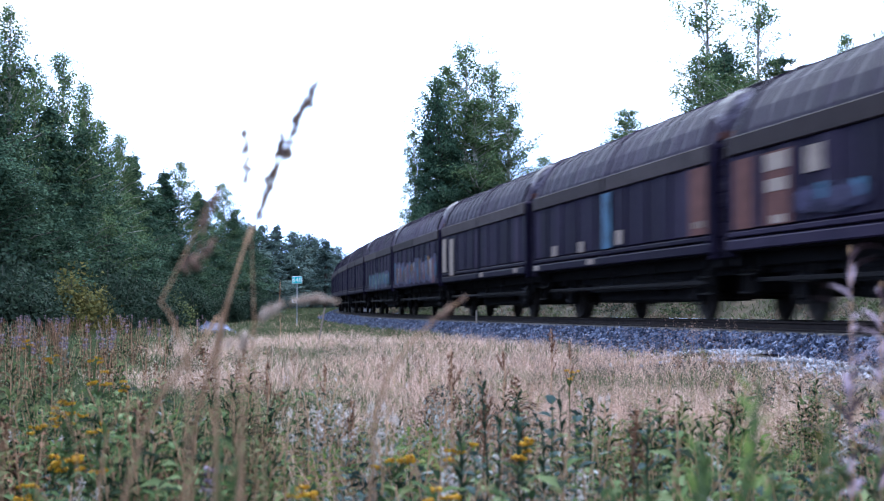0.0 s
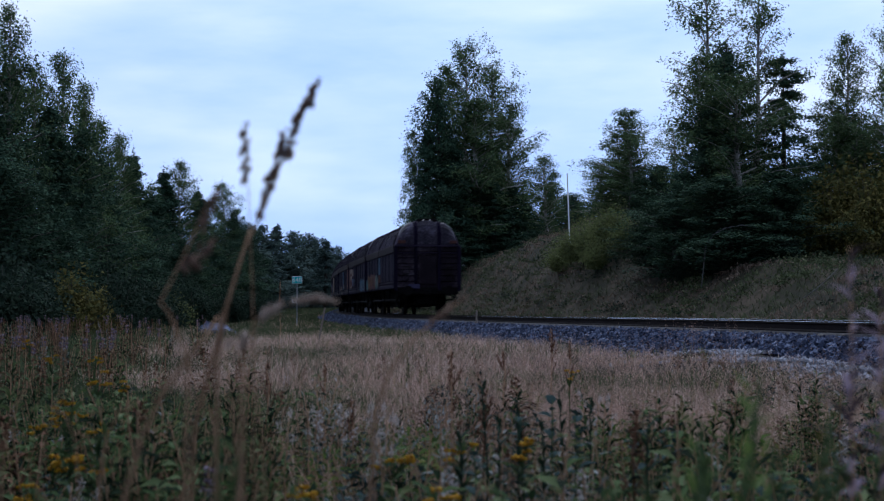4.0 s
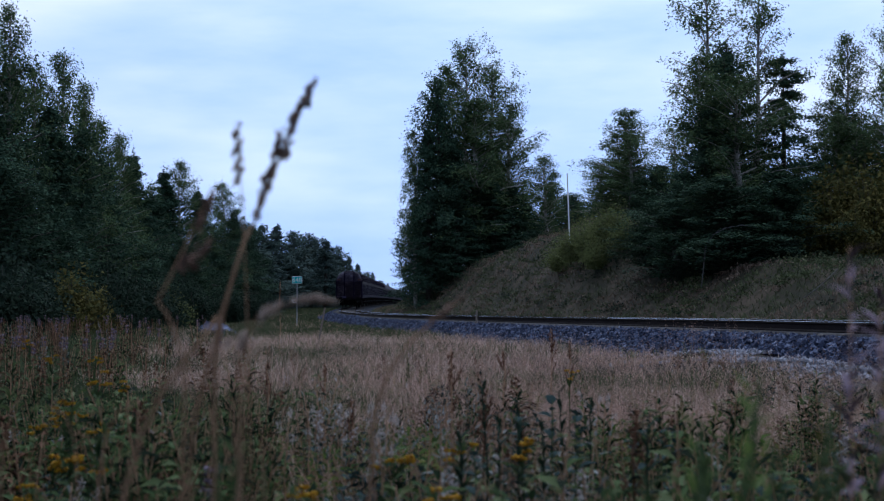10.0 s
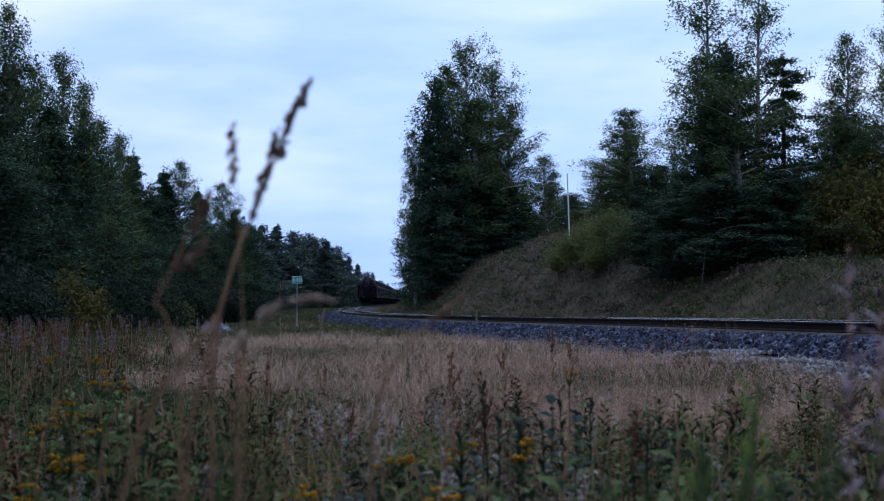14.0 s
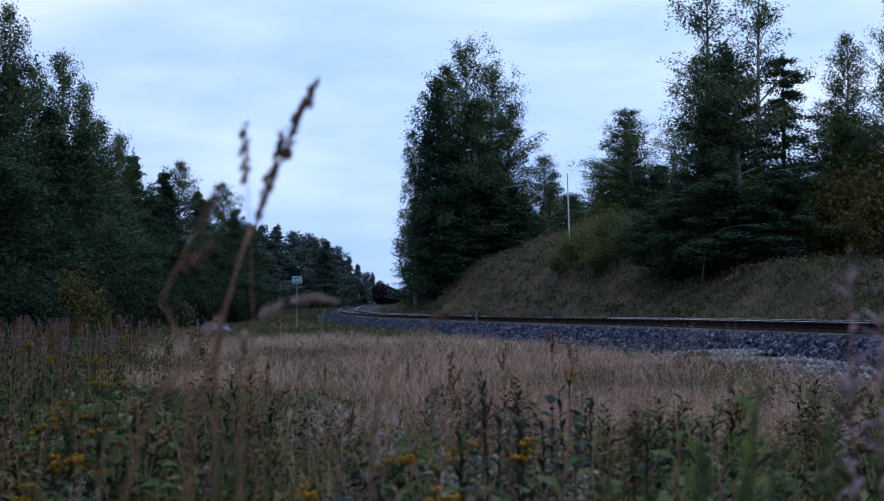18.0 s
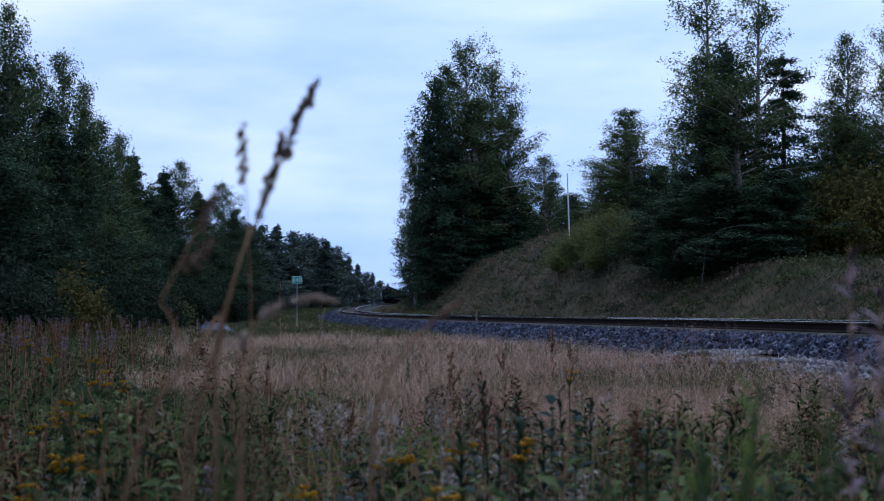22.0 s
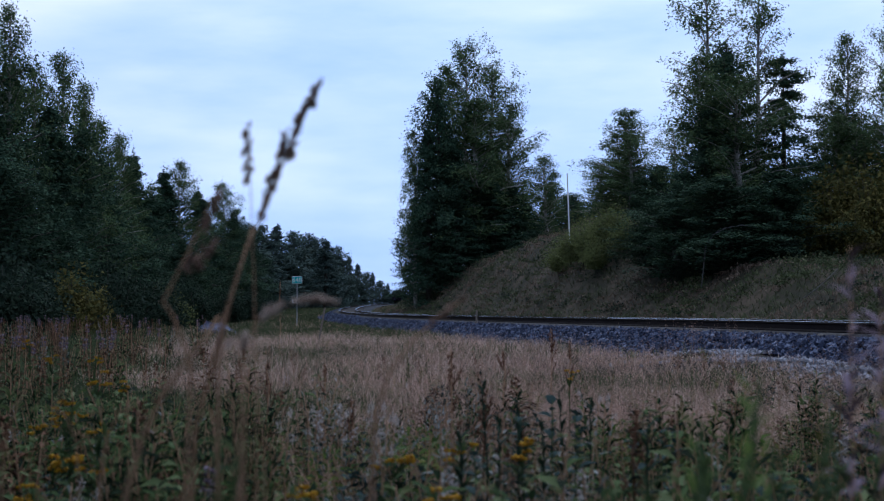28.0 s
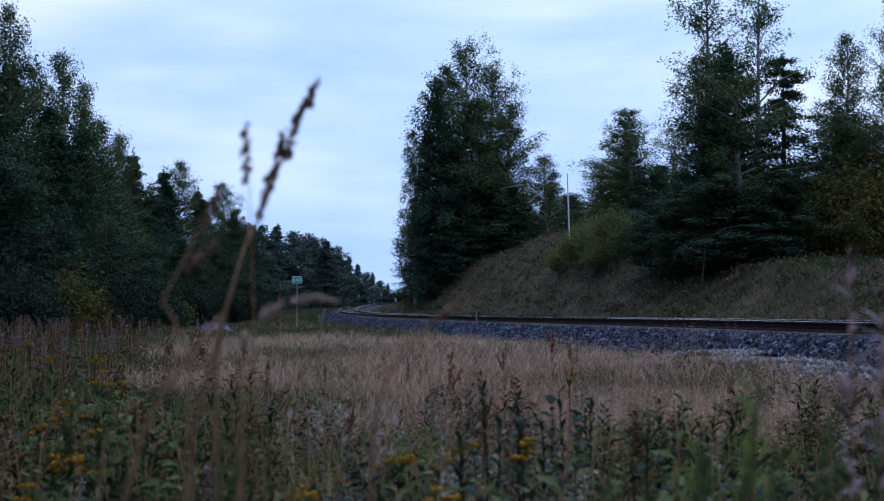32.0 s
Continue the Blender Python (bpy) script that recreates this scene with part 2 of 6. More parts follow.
SPRAY = [material("spray_paint_" + n, [(0.32, (0.006, 0.005, 0.010)), (0.44, tuple(c * 0.45 for c in col)), (0.58, tuple(c * 0.8 for c in col)), (0.75, col)], scale=2.2, bump=0.05, rough=0.6) for n, col in
         (("blue", (0.05, 0.12, 0.19)), ("pink", (0.17, 0.065, 0.07)), ("mint", (0.10, 0.20, 0.18)), ("ochre", (0.16, 0.085, 0.035)), ("violet", (0.055, 0.05, 0.10)), ("white", (0.22, 0.22, 0.24)))]

# ---- mesh tools ----


def part(name, bm, mat, parent=None, label=""):
    """One mesh object out of a bmesh, under its thing."""
    me = bpy.data.meshes.new(name)
    bm.to_mesh(me)
    bm.free()
    me.materials.append(mat)
    ob = new(name, me)
    if parent is not None:
        ob.parent = parent
    if label:
        ob["label"] = label
    return ob


def share(name, me, parent=None, m=None):
    ob = new(name, me)
    if parent is not None:
        ob.parent = parent
    if m is not None:
        ob.matrix_basis = m
    if name in ("crown", "branch", "foliage", "seed_head", "spikelet"):
        ob["kind"] = "stuff"
    return ob


def raw(name, verts, faces, mat, smooth=False):
    me = bpy.data.meshes.new(name)
    me.from_pydata(verts, [], faces)
    me.materials.append(mat)
    if smooth:
        me.polygons.foreach_set("use_smooth", [True] * len(me.polygons))
    me.update()
    return me


def box(bm, x0, x1, y0, y1, z0, z1, bevel=0.0):
    r = bmesh.ops.create_cube(bm, size=1.0)
    vs = r["verts"]
    bmesh.ops.scale(bm, vec=(x1 - x0, y1 - y0, z1 - z0), verts=vs)
    bmesh.ops.translate(bm, vec=((x0 + x1) / 2, (y0 + y1) / 2, (z0 + z1) / 2), verts=vs)
    if bevel:
        es = list({e for v in vs for e in v.link_edges})
        bmesh.ops.bevel(bm, geom=es, offset=bevel, segments=1, affect="EDGES")
    return bm


def rod(bm, a, b, r0, r1=None, n=8):
    a, b = Vector(a), Vector(b)
    d = b - a
    r = bmesh.ops.create_cone(bm, cap_ends=True, segments=n, radius1=r0, radius2=r0 if r1 is None else r1, depth=d.length)
    bmesh.ops.transform(bm, matrix=Matrix.Translation((a + b) / 2) @ d.to_track_quat("Z", "Y").to_matrix().to_4x4(), verts=r["verts"])
    return bm


def empty(name, m, label, category, group="", kind=""):
    e = new(name)
    e.matrix_basis = m
    return tagged(e, label, category, group, kind)


# ---- the line of the track, seen from above ----
STEP = 0.5
_Y = np.arange(-520.0, 1300.0, STEP)
_SLOPE = np.interp(_Y, [40.0, 190.0, 300.0], [-0.178, -0.018, -0.010])
_X = np.cumsum(_SLOPE) * STEP
_X = _X - np.interp(49.6, _Y, _X) + 2.05
_ARC = np.cumsum(np.sqrt(1 + _SLOPE ** 2)) * STEP
_ARC = _ARC - np.interp(49.6, _Y, _ARC)
RAIL_Y = [-50, 22, 44, 70, 100, 155, 215, 300, 600]
RAIL_Z = [0.80, 0.73, 0.59, 0.45, 0.34, 0.31, 0.64, 0.80, 0.80]
_RZ = np.interp(_Y, RAIL_Y, RAIL_Z)
_k = np.ones(41) / 41
_RZ[30:-30] = np.convolve(_RZ, _k, "same")[30:-30]


def track_x(y):
    return np.interp(y, _Y, _X)


def rail_z(y):
    return np.interp(y, _Y, _RZ)


def on_track(s, side=0.0):
    """The point of the line s metres along it, the way it runs, shifted sideways (to the right)."""
    y = float(np.interp(s, _ARC, _Y))
    sl = float(np.interp(y, _Y, _SLOPE))
    n = math.sqrt(1 + sl * sl)
    return Vector((float(track_x(y)) + side / n, y - side * sl / n, float(rail_z(y)))), math.atan(-sl)


# ---- the lie of the land ----
CREST_Y = [-60, 20, 30, 45, 54, 58, 62, 66, 75, 86, 100, 120, 160, 230, 400]
CREST_Z = [1.6, 1.6, 1.8, 2.1, 2.45, 2.75, 3.4, 4.4, 5.2, 4.9, 4.2, 3.6, 2.4, 2.0, 1.6]


def smooth01(v):
    v = np.clip(v, 0, 1)
    return v * v * (3 - 2 * v)


def ground_z(x, y):
    x, y = np.asarray(x, float), np.asarray(y, float)
    d = (x - track_x(y)) * 0.985
    r = rail_z(y)
    low = np.where(y < 30, 0.0, (r - 0.70)) * smooth01((y - 8) / 40.0)
    left = low + 0.05 * np.sin(x * 0.9 + 1.3) * np.sin(y * 0.55) + 0.03 * np.sin(x * 2.3 + y * 1.7)
    left = left + 0.27 * smooth01((d + 6.4) / 3.6) * (1 - smooth01((y - 19) / 12.0))
    crest = np.interp(y, CREST_Y, CREST_Z)
    ditch = r - 0.75 + 0.45 * smooth01((y - 55) / 30.0) + 0.35 * smooth01((y - 85) / 25.0) * (1 - smooth01((y - 122) / 25.0))
    rise = smooth01((d - 4.2 + 0.9 * smooth01((y - 80) / 30.0)) / 5.6)
    right = ditch + (crest - ditch) * rise + 0.12 * rise * np.sin(x * 0.8) * np.sin(y * 0.6 + x * 0.3) + 0.05 * np.sin(x * 2.1 + y * 1.3)
    bed = r - 0.85
    z = np.where(d > 0, right, left)
    w = smooth01((np.abs(d) - 1.9) / 0.9)
    z = bed * (1 - w) + z * w
    far = smooth01((np.abs(d) - 60) / 200.0)
    return z * (1 - far) + 0.2 * far


def gz(x, y):
    return float(ground_z(x, y))


def build_ground():
    ys = np.concatenate([np.arange(-60, -4, 4.0), np.arange(-4, 60, 0.5), np.arange(60, 180, 1.0), np.arange(180, 420, 6.0), np.array([420, 500, 650, 900, 1400, 2200, 3500, 4800])])
    ys = np.concatenate([[-3000, -800, -200], ys])
    us = np.concatenate([[-3000, -1200, -500, -200, -100], np.arange(-60, -14, 3.0), np.arange(-14, 14, 0.5), np.arange(14, 40, 2.0), [60, 100, 200, 500, 1200, 3000]])
    verts = []
    for y in ys:
        cx = float(track_x(np.clip(y, -60, 600)))
        xs = us + cx
        zs = ground_z(xs, np.full_like(xs, y))
        verts += list(zip(xs.tolist(), [float(y)] * len(xs), zs.tolist()))
    n = len(us)
    faces = [(j * n + i, j * n + i + 1, (j + 1) * n + i + 1, (j + 1) * n + i) for j in range(len(ys) - 1) for i in range(n - 1)]
    me = raw("ground", verts, faces, M_SOIL, True)
    me.materials.append(M_BANK)
    for p in me.polygons:
        c = p.center
        if c.x - float(track_x(c.y)) > 3.4:
            p.material_index = 1
    tagged(new("ground", me), "uneven field and railway cutting with thin brown turf", "ground", kind="structure")


build_ground()


# ---- railway track ----
def strip(profile, y0, y1, step, mat, name, parent):
    """A profile (side, height over the rail) drawn along the track."""
    verts, faces = [], []
    yy = np.arange(y0, y1 + step, step)
    for y in yy:
        s = float(np.interp(y, _Y, _ARC))
        for side, h in profile:
            p, _ = on_track(s, side)
            verts.append((p.x, p.y, p.z + h))
    n = len(profile)
    for j in range(len(yy) - 1):
        for i in range(n):
            k = (i + 1) % n
            faces.append((j * n + i, j * n + k, (j + 1) * n + k, (j + 1) * n + i))
    return share(name, raw(name, verts, faces, mat), parent)


def build_track():
    line = empty("railway_track", pose(0, 0, 0), "single railway line of two steel rails on concrete sleepers", "railway track", kind="structure")
    for c in (-0.795, 0.795):
        strip([(c - 0.07, -0.16), (c - 0.07, -0.145), (c - 0.012, -0.125), (c - 0.012, -0.045), (c - 0.034, -0.035), (c - 0.034, -0.004),
               (c + 0.034, -0.004), (c + 0.034, -0.035), (c + 0.012, -0.045), (c + 0.012, -0.125), (c + 0.07, -0.145), (c + 0.07, -0.16)], -40, 700, 2.0, M_RAIL, "rail", line)
        head = strip([(c - 0.030, -0.004), (c - 0.022, 0.0), (c + 0.022, 0.0), (c + 0.030, -0.004)], -40, 700, 2.0, M_RAILHEAD, "rail_head", line)
        head["label"] = "rail head polished bright by wheels"
    bed = strip([(-2.72, -0.88), (-1.70, -0.31), (-1.45, -0.28), (1.45, -0.28), (1.70, -0.31), (2.72, -0.88)], -40, 700, 2.0, M_BALLAST, "ballast", None)
    tagged(bed, "raised bed of grey crushed stone under the track", "ballast", kind="structure")
    bm = bmesh.new()
    box(bm, -1.32, 1.32, -0.14, 0.14, -0.37, -0.165, 0.03)
    for v in bm.verts:
        if abs(v.co.x) < 0.5 and v.co.z > -0.2:
            v.co.z -= 0.04
    first = part("sleeper", bm, M_CONCRETE, line)
    me = first.data
    s0 = float(np.interp(14.0, _Y, _ARC))
    for i in range(290):
        p, a = on_track(s0 + i * 0.61)
        m = Matrix.Translation(p) @ Matrix.Rotation(a, 4, "Z")
        if i == 0:
            first.matrix_basis = m
        else:
            share("sleeper", me, line, m)


build_track()


def scatter_stones(name, label, n, mat, size, place, seed):
    """Loose angular stones, joined into one sheet."""
    rng = np.random.default_rng(seed)
    base = np.array([(1, 0, 0), (-1, 0, 0), (0, 1, 0), (0, -1, 0), (0, 0, 1), (0, 0, -1)], float)
    tri = [(0, 2, 4), (2, 1, 4), (1, 3, 4), (3, 0, 4), (2, 0, 5), (1, 2, 5), (3, 1, 5), (0, 3, 5)]
    verts, faces = [], []
    for i in range(n):
        x, y, z = place(rng)
        q = Euler(rng.uniform(0, 6.28, 3)).to_matrix()
        sc = size * rng.uniform(0.55, 1.35) * rng.uniform(0.65, 1.2, 3)
        pts = (base * rng.uniform(0.75, 1.2, (6, 1)) * sc) @ np.array(q)
        k = len(verts)
        verts += [(x + p[0], y + p[1], z + p[2]) for p in pts]
        faces += [(a + k, b + k, c + k) for a, b, c in tri]
    tagged(new(name, raw(name, verts, faces, mat)), label, "stones", kind="stuff")


def ballast_place(rng):
    y = 14.0 * math.exp(rng.uniform(0, 1) * math.log(95 / 14.0))
    side = -rng.uniform(0.9, 2.75) if rng.uniform() < 0.85 else rng.uniform(-0.7, 2.6)
    s = float(np.interp(y, _Y, _ARC))
    p, _ = on_track(s, side)
    a = abs(side)
    h = float(np.interp(a, [0, 1.40, 1.70, 2.72], [-0.265, -0.262, -0.275, -0.82]))
    return p.x, p.y, max(p.z + h + rng.uniform(0.0, 0.05), gz(p.x, p.y) + 0.01)


scatter_stones("ballast_stones", "grey angular ballast stones on the shoulder of the track", 42000, M_STONE, 0.047, ballast_place, 3)


def far_ballast_place(rng):
    y = rng.uniform(85, 215)
    side = -rng.uniform(1.4, 2.7)
    p, _ = on_track(float(np.interp(y, _Y, _ARC)), side)
    a = abs(side)
    return p.x, p.y, max(p.z + (-0.24 if a < 1.5 else -0.24 - (a - 1.5) / 1.15 * 0.56) + 0.03, gz(p.x, p.y) + 0.01)


scatter_stones("far_ballast_stones", "grey ballast stones along the distant curve", 6500, M_STONE, 0.11, far_ballast_place, 6)


def gravel_place(rng):
    y = rng.uniform(12, 23)
    side = -rng.normal(3.1, 0.42)
    while noise.noise(Vector((side * 1.2, y * 1.4, 3.0))) < rng.uniform(-0.25, 0.2):
        y, side = rng.uniform(12, 24), -rng.normal(3.1, 0.42)
    p, _ = on_track(float(np.interp(y, _Y, _ARC)), side)
    return p.x, p.y, gz(p.x, p.y) + 0.015


scatter_stones("gravel_verge", "pale gravel strip along the foot of the ballast", 2600, M_GRAVEL, 0.034, gravel_place, 4)


# ---- trees ----
def leaves_at(name, centres, size, mat, rng, flat=0.0, aspect=0.6, droop=0.0, facing=0.0):
    """Many small pointed leaves round the centres."""
    n = len(centres)
    a = rng.normal(size=(n, 3))
    a[:, 2] = a[:, 2] * (1 - flat) - droop * 4.0
    a /= np.linalg.norm(a, axis=1)[:, None]
    b = rng.normal(size=(n, 3))
    b -= (b * a).sum(1)[:, None] * a
    b /= np.linalg.norm(b, axis=1)[:, None]
    if facing:
        # leaves turn their upper side outwards and to the sky
        out = centres * np.array([1.0, 1.0, 0.0])
        out = out / np.maximum(np.linalg.norm(out, axis=1), 0.05)[:, None]
        face = rng.normal(size=(n, 3)) * 0.55 + facing * (0.55 * out + np.array([0.0, 0.0, 0.95]))
        face /= np.linalg.norm(face, axis=1)[:, None]
        a -= (a * face).sum(1)[:, None] * face
        a /= np.maximum(np.linalg.norm(a, axis=1), 1e-6)[:, None]
        b = np.cross(face, a)
    s = (np.asarray(size) * rng.uniform(0.6, 1.3, n))[:, None]
    a, b = a * s, b * s * aspect
    v = np.stack([centres - a * 1.1, centres + a * 0.9 + b * 1.15, centres + a * 0.5 - b * 1.25], 1).reshape(-1, 3)
    me = bpy.data.meshes.new(name)
    me.vertices.add(3 * n)
    me.vertices.foreach_set("co", v.astype(np.float32).ravel())
    me.loops.add(3 * n)
    me.loops.foreach_set("vertex_index", np.arange(3 * n, dtype=np.int32))
    me.polygons.add(n)
    me.polygons.foreach_set("loop_start", np.arange(0, 3 * n, 3, dtype=np.int32))
    me.materials.append(mat)
    me.update()
    me.validate()
    return me


def wood_mesh(name, segments, mat, sides=5):
    """Tapered round pieces of wood: (a, b, radius a, radius b)."""
    verts, faces = [], []
    for a, b, r0, r1 in segments:
        a, b = Vector(a), Vector(b)
        q = (b - a).to_track_quat("Z", "Y")
        k = len(verts)
        for p, r in ((a, r0), (b, r1)):
            for i in range(sides):
                w = 2 * math.pi * i / sides
                verts.append(tuple(p + q @ Vector((r * math.cos(w), r * math.sin(w), 0))))
        faces += [(k + i, k + (i + 1) % sides, k + sides + (i + 1) % sides, k + sides + i) for i in range(sides)]
    return raw(name, verts, faces, mat, True)


def broadleaf(seed, height, width, leaves, leaf, mat, bark, base=0.12, lean=0.0, fullness=0.55, twig=0.13, limbs_n=60, strands=5, inner=0.25, jitter=0.35):
    """Meshes of a broad-leaved tree: trunk, branches, and a crown of leaves hung on twigs."""
    rng = np.random.default_rng(seed)
    tr, x, y = [], 0.0, 0.0
    pts = [(0, 0, -0.4)]
    steps = 9
    for i in range(1, steps + 1):
        x += rng.normal(0, 0.006) * height + lean * height / steps
        y += rng.normal(0, 0.006) * height
        pts.append((x, y, height * 0.97 * i / steps))

    def radius(t):
        return 0.014 * height * (1 - t) ** 0.9 + 0.012

    for i in range(steps):
        tr.append((pts[i], pts[i + 1], radius(i / steps), radius((i + 1) / steps)))
    P = np.array(pts)
    branches, twigs, weight = [], [], []
    for j in range(limbs_n):
        t = min(base + (1 - base) * (j + rng.uniform(0, 1)) / limbs_n, 0.985)
        u = (t - base) / (1 - base)
        prof = max(0.05, (1 - u) ** fullness * min(1.0, 0.62 + u / 0.35))
        ln = width / 2 * prof * rng.uniform(1 - 1.4 * jitter, 1 + 0.5 * jitter)
        az = rng.uniform(0, 2 * math.pi)
        at = np.array([np.interp(t * steps, np.arange(steps + 1), P[:, c]) for c in range(3)])
        d = np.array([math.cos(az), math.sin(az), rng.uniform(0.1, 0.7) + 0.9 * u * u])
        mid = at + d * ln * 0.5 + np.array([0, 0, ln * 0.12])
        end = at + d * ln
        branches += [(at, mid, radius(t) * 0.45 + 0.008, radius(t) * 0.25 + 0.006), (mid, end, radius(t) * 0.25 + 0.006, 0.005)]
        for q in range(strands):
            f = rng.uniform(0.3, 1.0)
            a = at + (mid - at) * 2 * f if f < 0.5 else mid + (end - mid) * (2 * f - 1)
            tw = d * rng.uniform(0.0, 0.5) + rng.normal(0, 0.45, 3) + np.array([0, 0, rng.uniform(-0.5, 0.25)])
            twigs.append((a, a + tw * (0.16 * ln + 0.28 * min(1.0, 0.25 + 2.2 * (1 - u)))))
            weight.append(0.16 + 0.84 * prof * (0.6 + 0.4 * f))
    spire = len(twigs)
    for q in range(16):
        a = P[-1] - np.array([0, 0, height * 0.014 * q])
        w = 0.02 + 0.03 * q
        twigs.append((a, a + np.array([rng.normal(0, w), rng.normal(0, w), rng.uniform(0.3, 0.7)])))
        weight.append(0.12 + 0.012 * q)
    scale = len(twigs) / sum(weight)
    n_in = int(leaves * inner)
    per = max(4, (leaves - n_in) // len(twigs))
    out = []
    for q, (a, b) in enumerate(twigs):
        k = max(3, int(per * rng.uniform(0.4, 1.6) * weight[q] * scale))
        f = rng.uniform(0.0, 1.1, k)[:, None]
        g = a + (b - a) * f + np.clip(rng.normal(size=(k, 3)), -1.8, 1.8) * twig * (0.35 if q >= spire else 1.0)
        g[:, 2] -= rng.uniform(0, 2.0 * twig, k)
        out.append(g)
    if n_in:
        t = base + (0.86 - base) * rng.uniform(0, 1, n_in)
        u = (t - base) / (1 - base)
        r = width / 2 * 0.55 * (1 - u) ** fullness * np.minimum(1.0, 0.62 + u / 0.35) * np.sqrt(rng.uniform(0, 1, n_in))
        az = rng.uniform(0, 2 * math.pi, n_in)
        cx, cy = (np.interp(t * steps, np.arange(steps + 1), P[:, c]) for c in (0, 1))
        out.append(np.stack([cx + r * np.cos(az), cy + r * np.sin(az), t * height], 1))
    co = np.concatenate(out)
    co = co[co[:, 2] > 0.02 * height]
    return (wood_mesh("trunk", tr, bark, 7), wood_mesh("branch", branches, bark, 4), leaves_at("crown", co, leaf, mat, rng, droop=0.25, facing=0.75))


def conifer(seed, height, width, leaves, leaf, mat, bark, base=0.04, ragged=0.25, spacing=2.3, power=0.8):
    rng = np.random.default_rng(seed)
    tr = [((0, 0, -0.4), (0, 0, height * 0.5), 0.017 * height, 0.010 * height), ((0, 0, height * 0.5), (0, 0, height), 0.010 * height, 0.01)]
    limbs, out = [], []
    whorls = int(height * spacing)
    n_limb = whorls * 6
    per = max(8, leaves // n_limb)
    for w in range(whorls):
        t = base + (1 - base) * (w + 0.4) / whorls
        for j in range(6):
            ln = width / 2 * (1 - t) ** power * rng.uniform(1 - ragged * 1.6, 1 + ragged) + 0.12
            az = rng.uniform(0, 2 * math.pi)
            z = t * height + rng.uniform(-0.15, 0.15)
            end = np.array([math.cos(az) * ln, math.sin(az) * ln, z - ln * rng.uniform(0.05, 0.45) + 0.05 * ln])
            at = np.array([0, 0, z])
            limbs.append((at, end, 0.02, 0.006))
            f = rng.uniform(0.1, 1.05, per) ** 0.7
            p = at + (end - at) * f[:, None]
            sp = 0.10 * ln + 0.07
            p += rng.normal(size=(per, 3)) * np.array([sp, sp, 0.09])
            p[:, 2] -= np.abs(rng.normal(0, 0.10, per))
            out.append(p)
    top = np.array([0, 0, height]) + rng.normal(size=(40, 3)) * np.array([0.06, 0.06, 0.3])
    co = np.concatenate(out + [top])
    return (wood_mesh("trunk", tr, bark, 7), wood_mesh("branch", limbs, bark, 4), leaves_at("crown", co, leaf, mat, rng, flat=0.3, aspect=0.35, facing=0.7))


def bush(seed, height, width, leaves, leaf, mat):
    rng = np.random.default_rng(seed)
    limbs, out = [], []
    k = 26
    for j in range(k):
        az, el = rng.uniform(0, 6.28), rng.uniform(0.25, 1.5)
        ln = rng.uniform(0.6, 1.05)
        d = np.array([math.cos(az) * math.cos(el) * width / 2, math.sin(az) * math.cos(el) * width / 2, math.sin(el) * height]) * ln
        limbs.append(((0, 0, -0.1), d, 0.03, 0.006))
        f = rng.uniform(0.25, 1.05, leaves // k)
        out.append(d * f[:, None] + rng.normal(size=(leaves // k, 3)) * 0.10 * width * np.array([1, 1, 0.8]))
    co = np.concatenate(out)
    co[:, 2] = np.abs(co[:, 2])
    return (None, wood_mesh("branch", limbs, M_BARK, 4), leaves_at("crown", co, leaf, mat, rng, facing=0.6))


# kinds of tree, 12 m tall before they are scaled
KINDS = {
    "birch_a": broadleaf(11, 12, 5.2, 23000, 0.054, M_LEAF_BIRCH, M_BIRCHBARK, base=0.08, fullness=0.5, limbs_n=80, inner=0.15, twig=0.15, strands=7),
    "birch_b": broadleaf(12, 12, 4.8, 22000, 0.056, M_LEAF_BIRCH, M_BIRCHBARK, base=0.10, lean=0.006, fullness=0.5, limbs_n=80, inner=0.15, twig=0.15, strands=7),
    "birch_round": broadleaf(23, 12, 5.2, 27000, 0.052, M_LEAF_BIRCH, M_BIRCHBARK, base=0.08, fullness=0.38, limbs_n=90, inner=0.15, twig=0.14, strands=8, jitter=0.45),
    "birch_thin": broadleaf(13, 12, 4.4, 12000, 0.055, M_LEAF_BIRCH, M_BIRCHBARK, base=0.20, fullness=0.36, inner=0.0, limbs_n=50, twig=0.16, strands=8, jitter=0.5),
    "alder": broadleaf(14, 12, 5.6, 24000, 0.066, M_LEAF_DARK, M_BARK, base=0.02, fullness=0.6, limbs_n=90, twig=0.16, inner=0.28, strands=6, jitter=0.5),
    "alder_b": broadleaf(15, 12, 5.2, 24000, 0.068, M_LEAF_DARK, M_BARK, base=0.02, fullness=0.55, limbs_n=90, twig=0.16, inner=0.28, strands=6, jitter=0.5),
    "spruce": conifer(16, 12, 4.6, 19000, 0.105, M_NEEDLE, M_BARK),
    "spruce_b": conifer(17, 12, 4.2, 17000, 0.105, M_NEEDLE, M_BARK, ragged=0.4),
    "pine": conifer(24, 12, 5.2, 13000, 0.11, M_NEEDLE, M_BARK, base=0.2, ragged=0.6, spacing=1.3, power=0.5),
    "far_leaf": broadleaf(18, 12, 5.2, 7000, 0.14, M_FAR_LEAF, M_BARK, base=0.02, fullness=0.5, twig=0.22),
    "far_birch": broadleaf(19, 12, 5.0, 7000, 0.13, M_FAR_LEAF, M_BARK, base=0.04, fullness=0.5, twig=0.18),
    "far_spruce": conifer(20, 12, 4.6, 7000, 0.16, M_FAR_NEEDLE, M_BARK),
}
